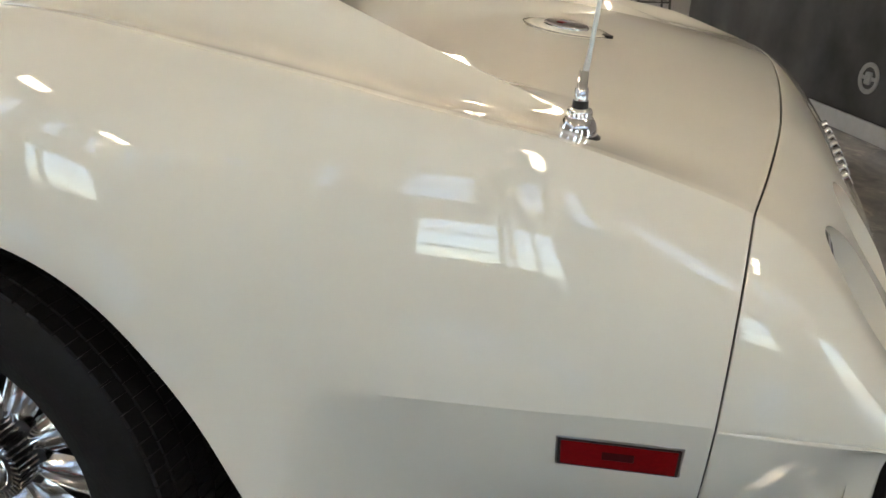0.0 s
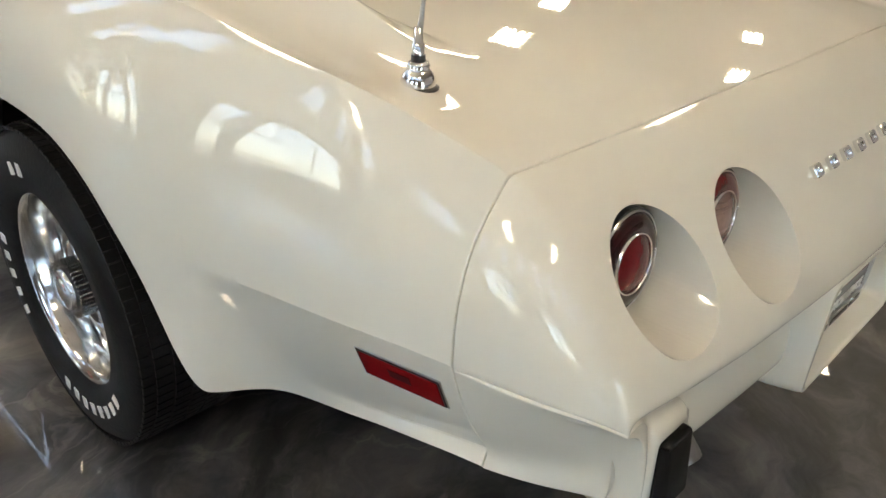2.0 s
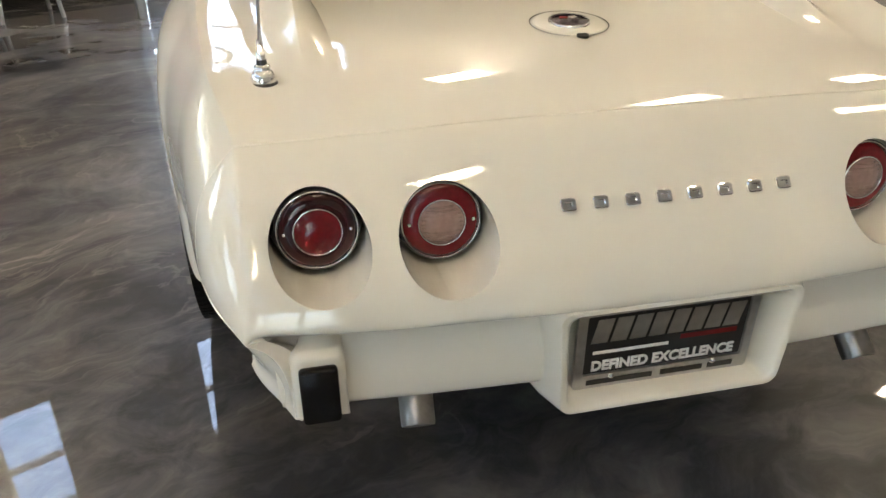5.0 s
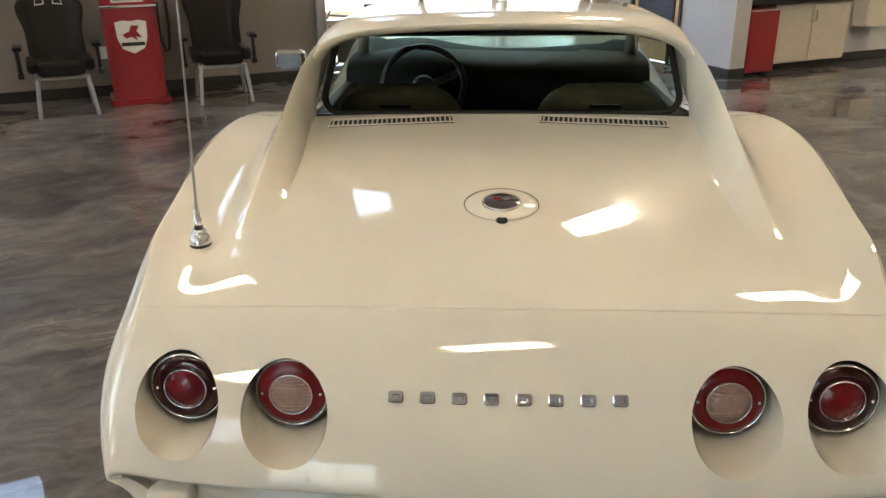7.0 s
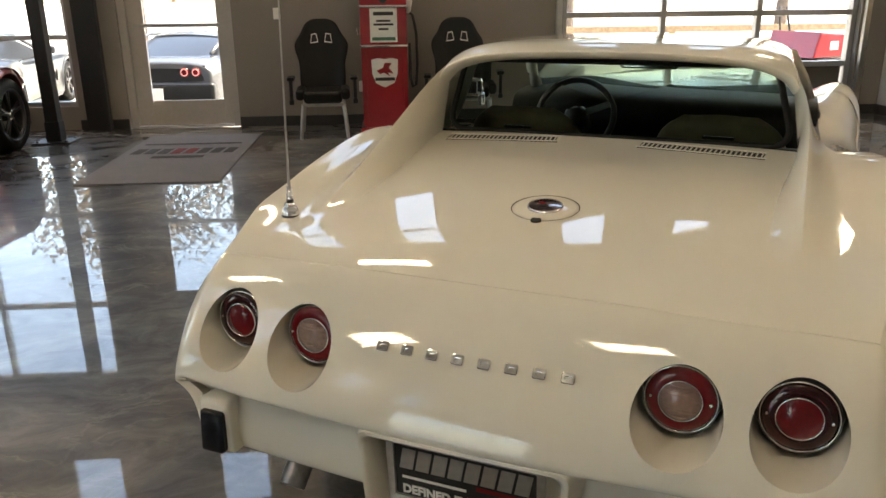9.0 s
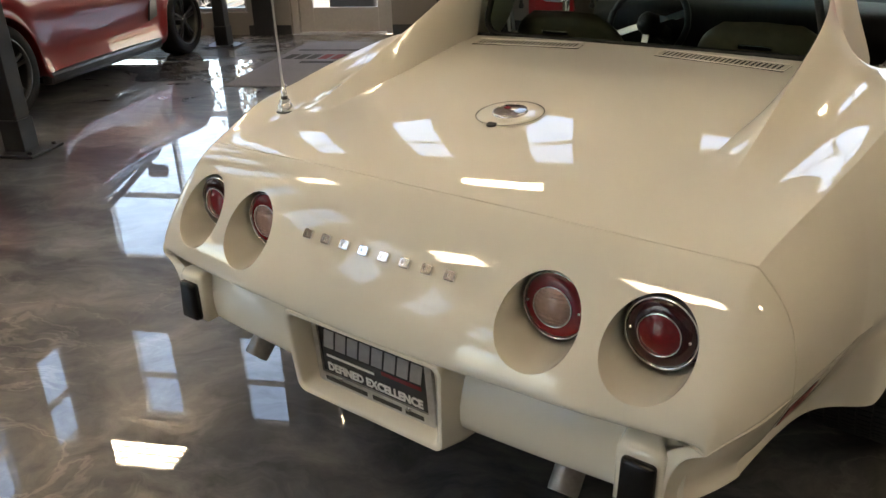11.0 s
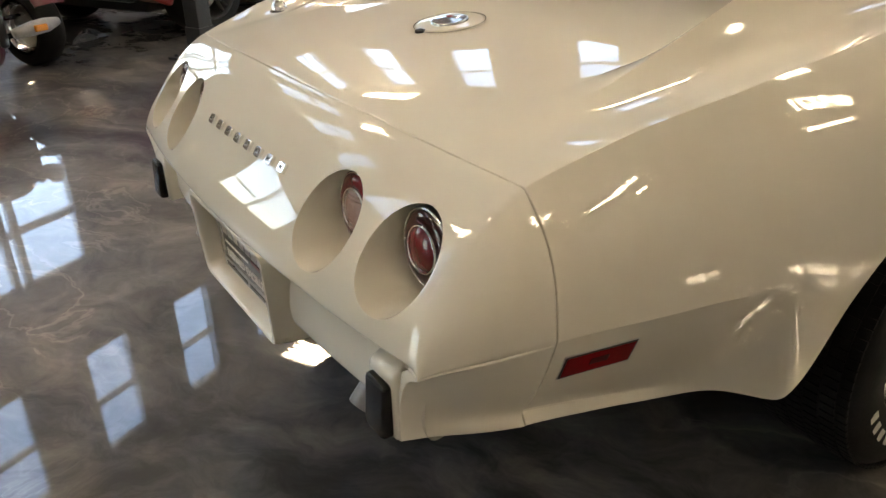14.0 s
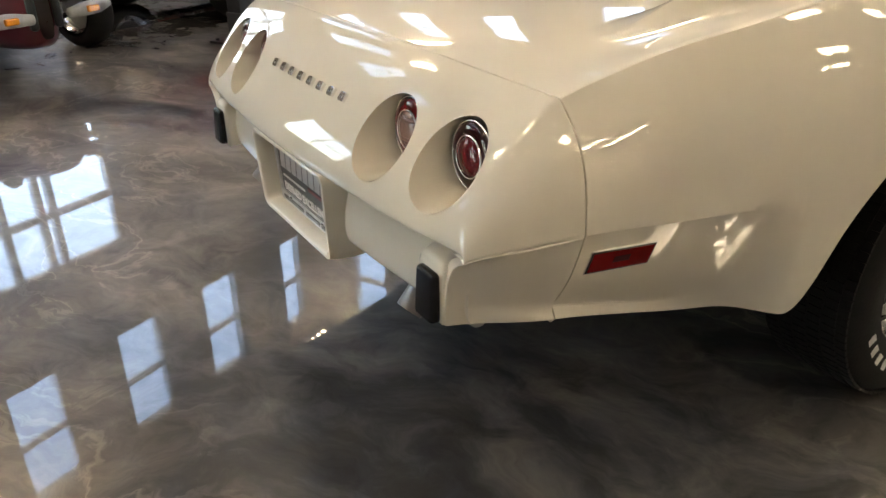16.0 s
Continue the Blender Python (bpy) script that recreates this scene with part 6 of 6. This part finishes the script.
for s in (-1, 1):
    part("grille_slot", box(s * 0.08, -0.02, 0.42, 0.05, 0.05, 0.28, 0.02, m=pose(0, 0, 0, 0, 0, s * 20)), BLACK, rd)
    bp_ = part("bumper", tube([(s * 0.12, 0.07, 0.36), (s * 0.24, 0.06, 0.37), (s * 0.36, 0.03, 0.37), (s * 0.48, -0.04, 0.365)], [0.03, 0.042, 0.042, 0.026], 12), mat("grey_bumper", (0.30, 0.30, 0.29), 0.45, grain=0.1, size=20), rd, "grey bumper blade", smooth=True)
    part("indicator", box(s * 0.27, 0.10, 0.372, 0.085, 0.03, 0.04, 0.010), AMBER, bp_, "amber indicator")
    part("suspension_arm", tube([(s * 0.20, -0.28, 0.26), (s * 0.62, -0.55, 0.27)], 0.018, 8), CHROME, rd)
    part("suspension_arm", tube([(s * 0.24, -0.55, 0.34), (s * 0.62, -0.58, 0.34)], 0.016, 8), CHROME, rd)
    part("headlamp", lathe([(0.0, 0.03), (0.05, 0.02), (0.065, 0.0), (0.05, -0.10), (0.0, -0.14)], 20, Matrix.Translation((s * 0.33, -0.2, 0.62)) @ pose(0, 0, 0, -90, 0, 0)), CHROME, rd, smooth=True)
    plain_wheel(rd, pose(s * 0.68, -0.62, 0.26, 0, 0, 0 if s > 0 else 180), 0.26, 0.19, 0.185, ALLOY)
    plain_wheel(rd, pose(s * 0.74, -2.2, 0.33, 0, 0, 0 if s > 0 else 180), 0.33, 0.28, 0.23, ALLOY)
    fe = lathe([(0.285, -0.10), (0.31, -0.11), (0.325, 0.0), (0.31, 0.11), (0.285, 0.10)], 20, Matrix.Translation((s * 0.68, -0.62, 0.26)) @ pose(0, 0, 0, 0, 90, 0), None, 130, 120)
    part("cycle_fender", fe, MAROON, rd, smooth=True)

# ---- outside ----
fence = thing("yard_fence", "weathered wooden rail fence across the yard", "fence", ROOM @ pose(4.0, 13.5, -0.34))
fw = mat("weathered_wood", (0.30, 0.22, 0.14), 0.8, grain=0.25, size=12)
for k in range(8):
    part("post", box(-8 + k * 2.3, 0, 0.55, 0.11, 0.11, 1.1, 0.01), fw, fence)
for z in (0.45, 0.80, 1.05):
    part("rail", box(0, -0.07, z, 16.4, 0.04, 0.12, 0.006), fw, fence)


def bicycle(m, paint):
    b = thing("bicycle", "bicycle leaning outside the glazed garage door", "bicycle", m, group="bicycles")
    for y in (0.0, 1.02):
        w = part("wheel", tube([(0, y + 0.33 * math.cos(a * math.pi / 16), 0.34 + 0.33 * math.sin(a * math.pi / 16)) for a in range(32)], 0.018, 6, closed=True), RUBBER, b)
        part("hub", tube([(-0.04, y, 0.34), (0.04, y, 0.34)], 0.02, 8), STEEL, w)
    for p, q in (((0, 0, 0.34), (0, 0.40, 0.30)), ((0, 0.40, 0.30), (0, 0.22, 0.85)), ((0, 0.0, 0.34), (0, 0.26, 0.74)), ((0, 0.26, 0.74), (0, 0.80, 0.78)), ((0, 0.40, 0.30), (0, 0.80, 0.72)), ((0, 0.78, 0.85), (0, 1.02, 0.34))):
        part("frame_tube", tube([p, q], 0.017, 8), paint, b)
    part("saddle", box(0, 0.20, 0.90, 0.13, 0.26, 0.06, 0.025, seg=3), BLACK, b)
    part("handlebar", tube([(-0.30, 0.76, 1.02), (0, 0.80, 0.98), (0.30, 0.76, 1.02)], 0.013, 8), BLACK, b)
    return b


bk = bicycle(ROOM @ pose(3.3, 9.6, -0.34, 0, 0, 70), BLACK)
copy_thing(bk, ROOM @ pose(5.4, 9.9, -0.34, 0, 0, 110))


def tree(m, height, seed):
    rnd = random.Random(seed)
    t = thing("tree", "broad tree with yellowing autumn leaves in the yard", "tree", m, group="yard trees")
    bark = mat("bark", (0.12, 0.09, 0.07), 0.9, grain=0.3, size=14, bump=0.6, bsize=30)
    bm_ = tube([(0, 0, 0), (0.05, 0.02, height * 0.25), (-0.04, 0.05, height * 0.5), (0.05, 0.0, height * 0.85)], [0.22, 0.17, 0.11, 0.03], 10)
    tips = []
    for k in range(11):
        a = k * 2.4
        z0 = height * (0.28 + 0.05 * k)
        L = height * (0.34 - 0.018 * k)
        p = Vector((math.cos(a) * L, math.sin(a) * L, z0 + L * 0.7))
        tube([(0, 0, z0), tuple(Vector((0, 0, z0)).lerp(p, 0.5) + Vector((0, 0, -0.1))), tuple(p)], [0.07, 0.045, 0.015], 6, bm_)
        tips += [p, Vector((0, 0, z0)).lerp(p, 0.65)]
    part("trunk", bm_, bark, t)
    vs, fs = [], []
    for p in tips + [Vector((0, 0, height * 0.9))]:
        for _ in range(150):
            d = Vector((rnd.gauss(0, 1), rnd.gauss(0, 1), rnd.gauss(0, 0.8))) * height * 0.075
            c_ = p + d
            u = Vector((rnd.uniform(-1, 1), rnd.uniform(-1, 1), rnd.uniform(-1, 1))).normalized() * 0.09
            v = u.orthogonal().normalized() * 0.055
            i = len(vs)
            vs += [tuple(c_ - u), tuple(c_ + v), tuple(c_ + u), tuple(c_ - v)]
            fs.append((i, i + 1, i + 2, i + 3))
    me_ = bpy.data.meshes.new("crown")
    me_.from_pydata(vs, [], fs)
    part("crown", me_, mat("autumn_leaves", (0.07, 0.048, 0.012), 0.7, grain=0.5, size=3), t, kind="stuff")
    return t


for i, (x, y, h) in enumerate(((-9.5, 24, 7.5), (-6.6, 20.5, 6.2), (-4.2, 27, 8.5), (0.5, 30, 9.0), (6.5, 28, 8.0), (13, 25, 8.5))):
    tree(ROOM @ pose(x, y, -0.35, 0, 0, i * 70), h, 11 + i)
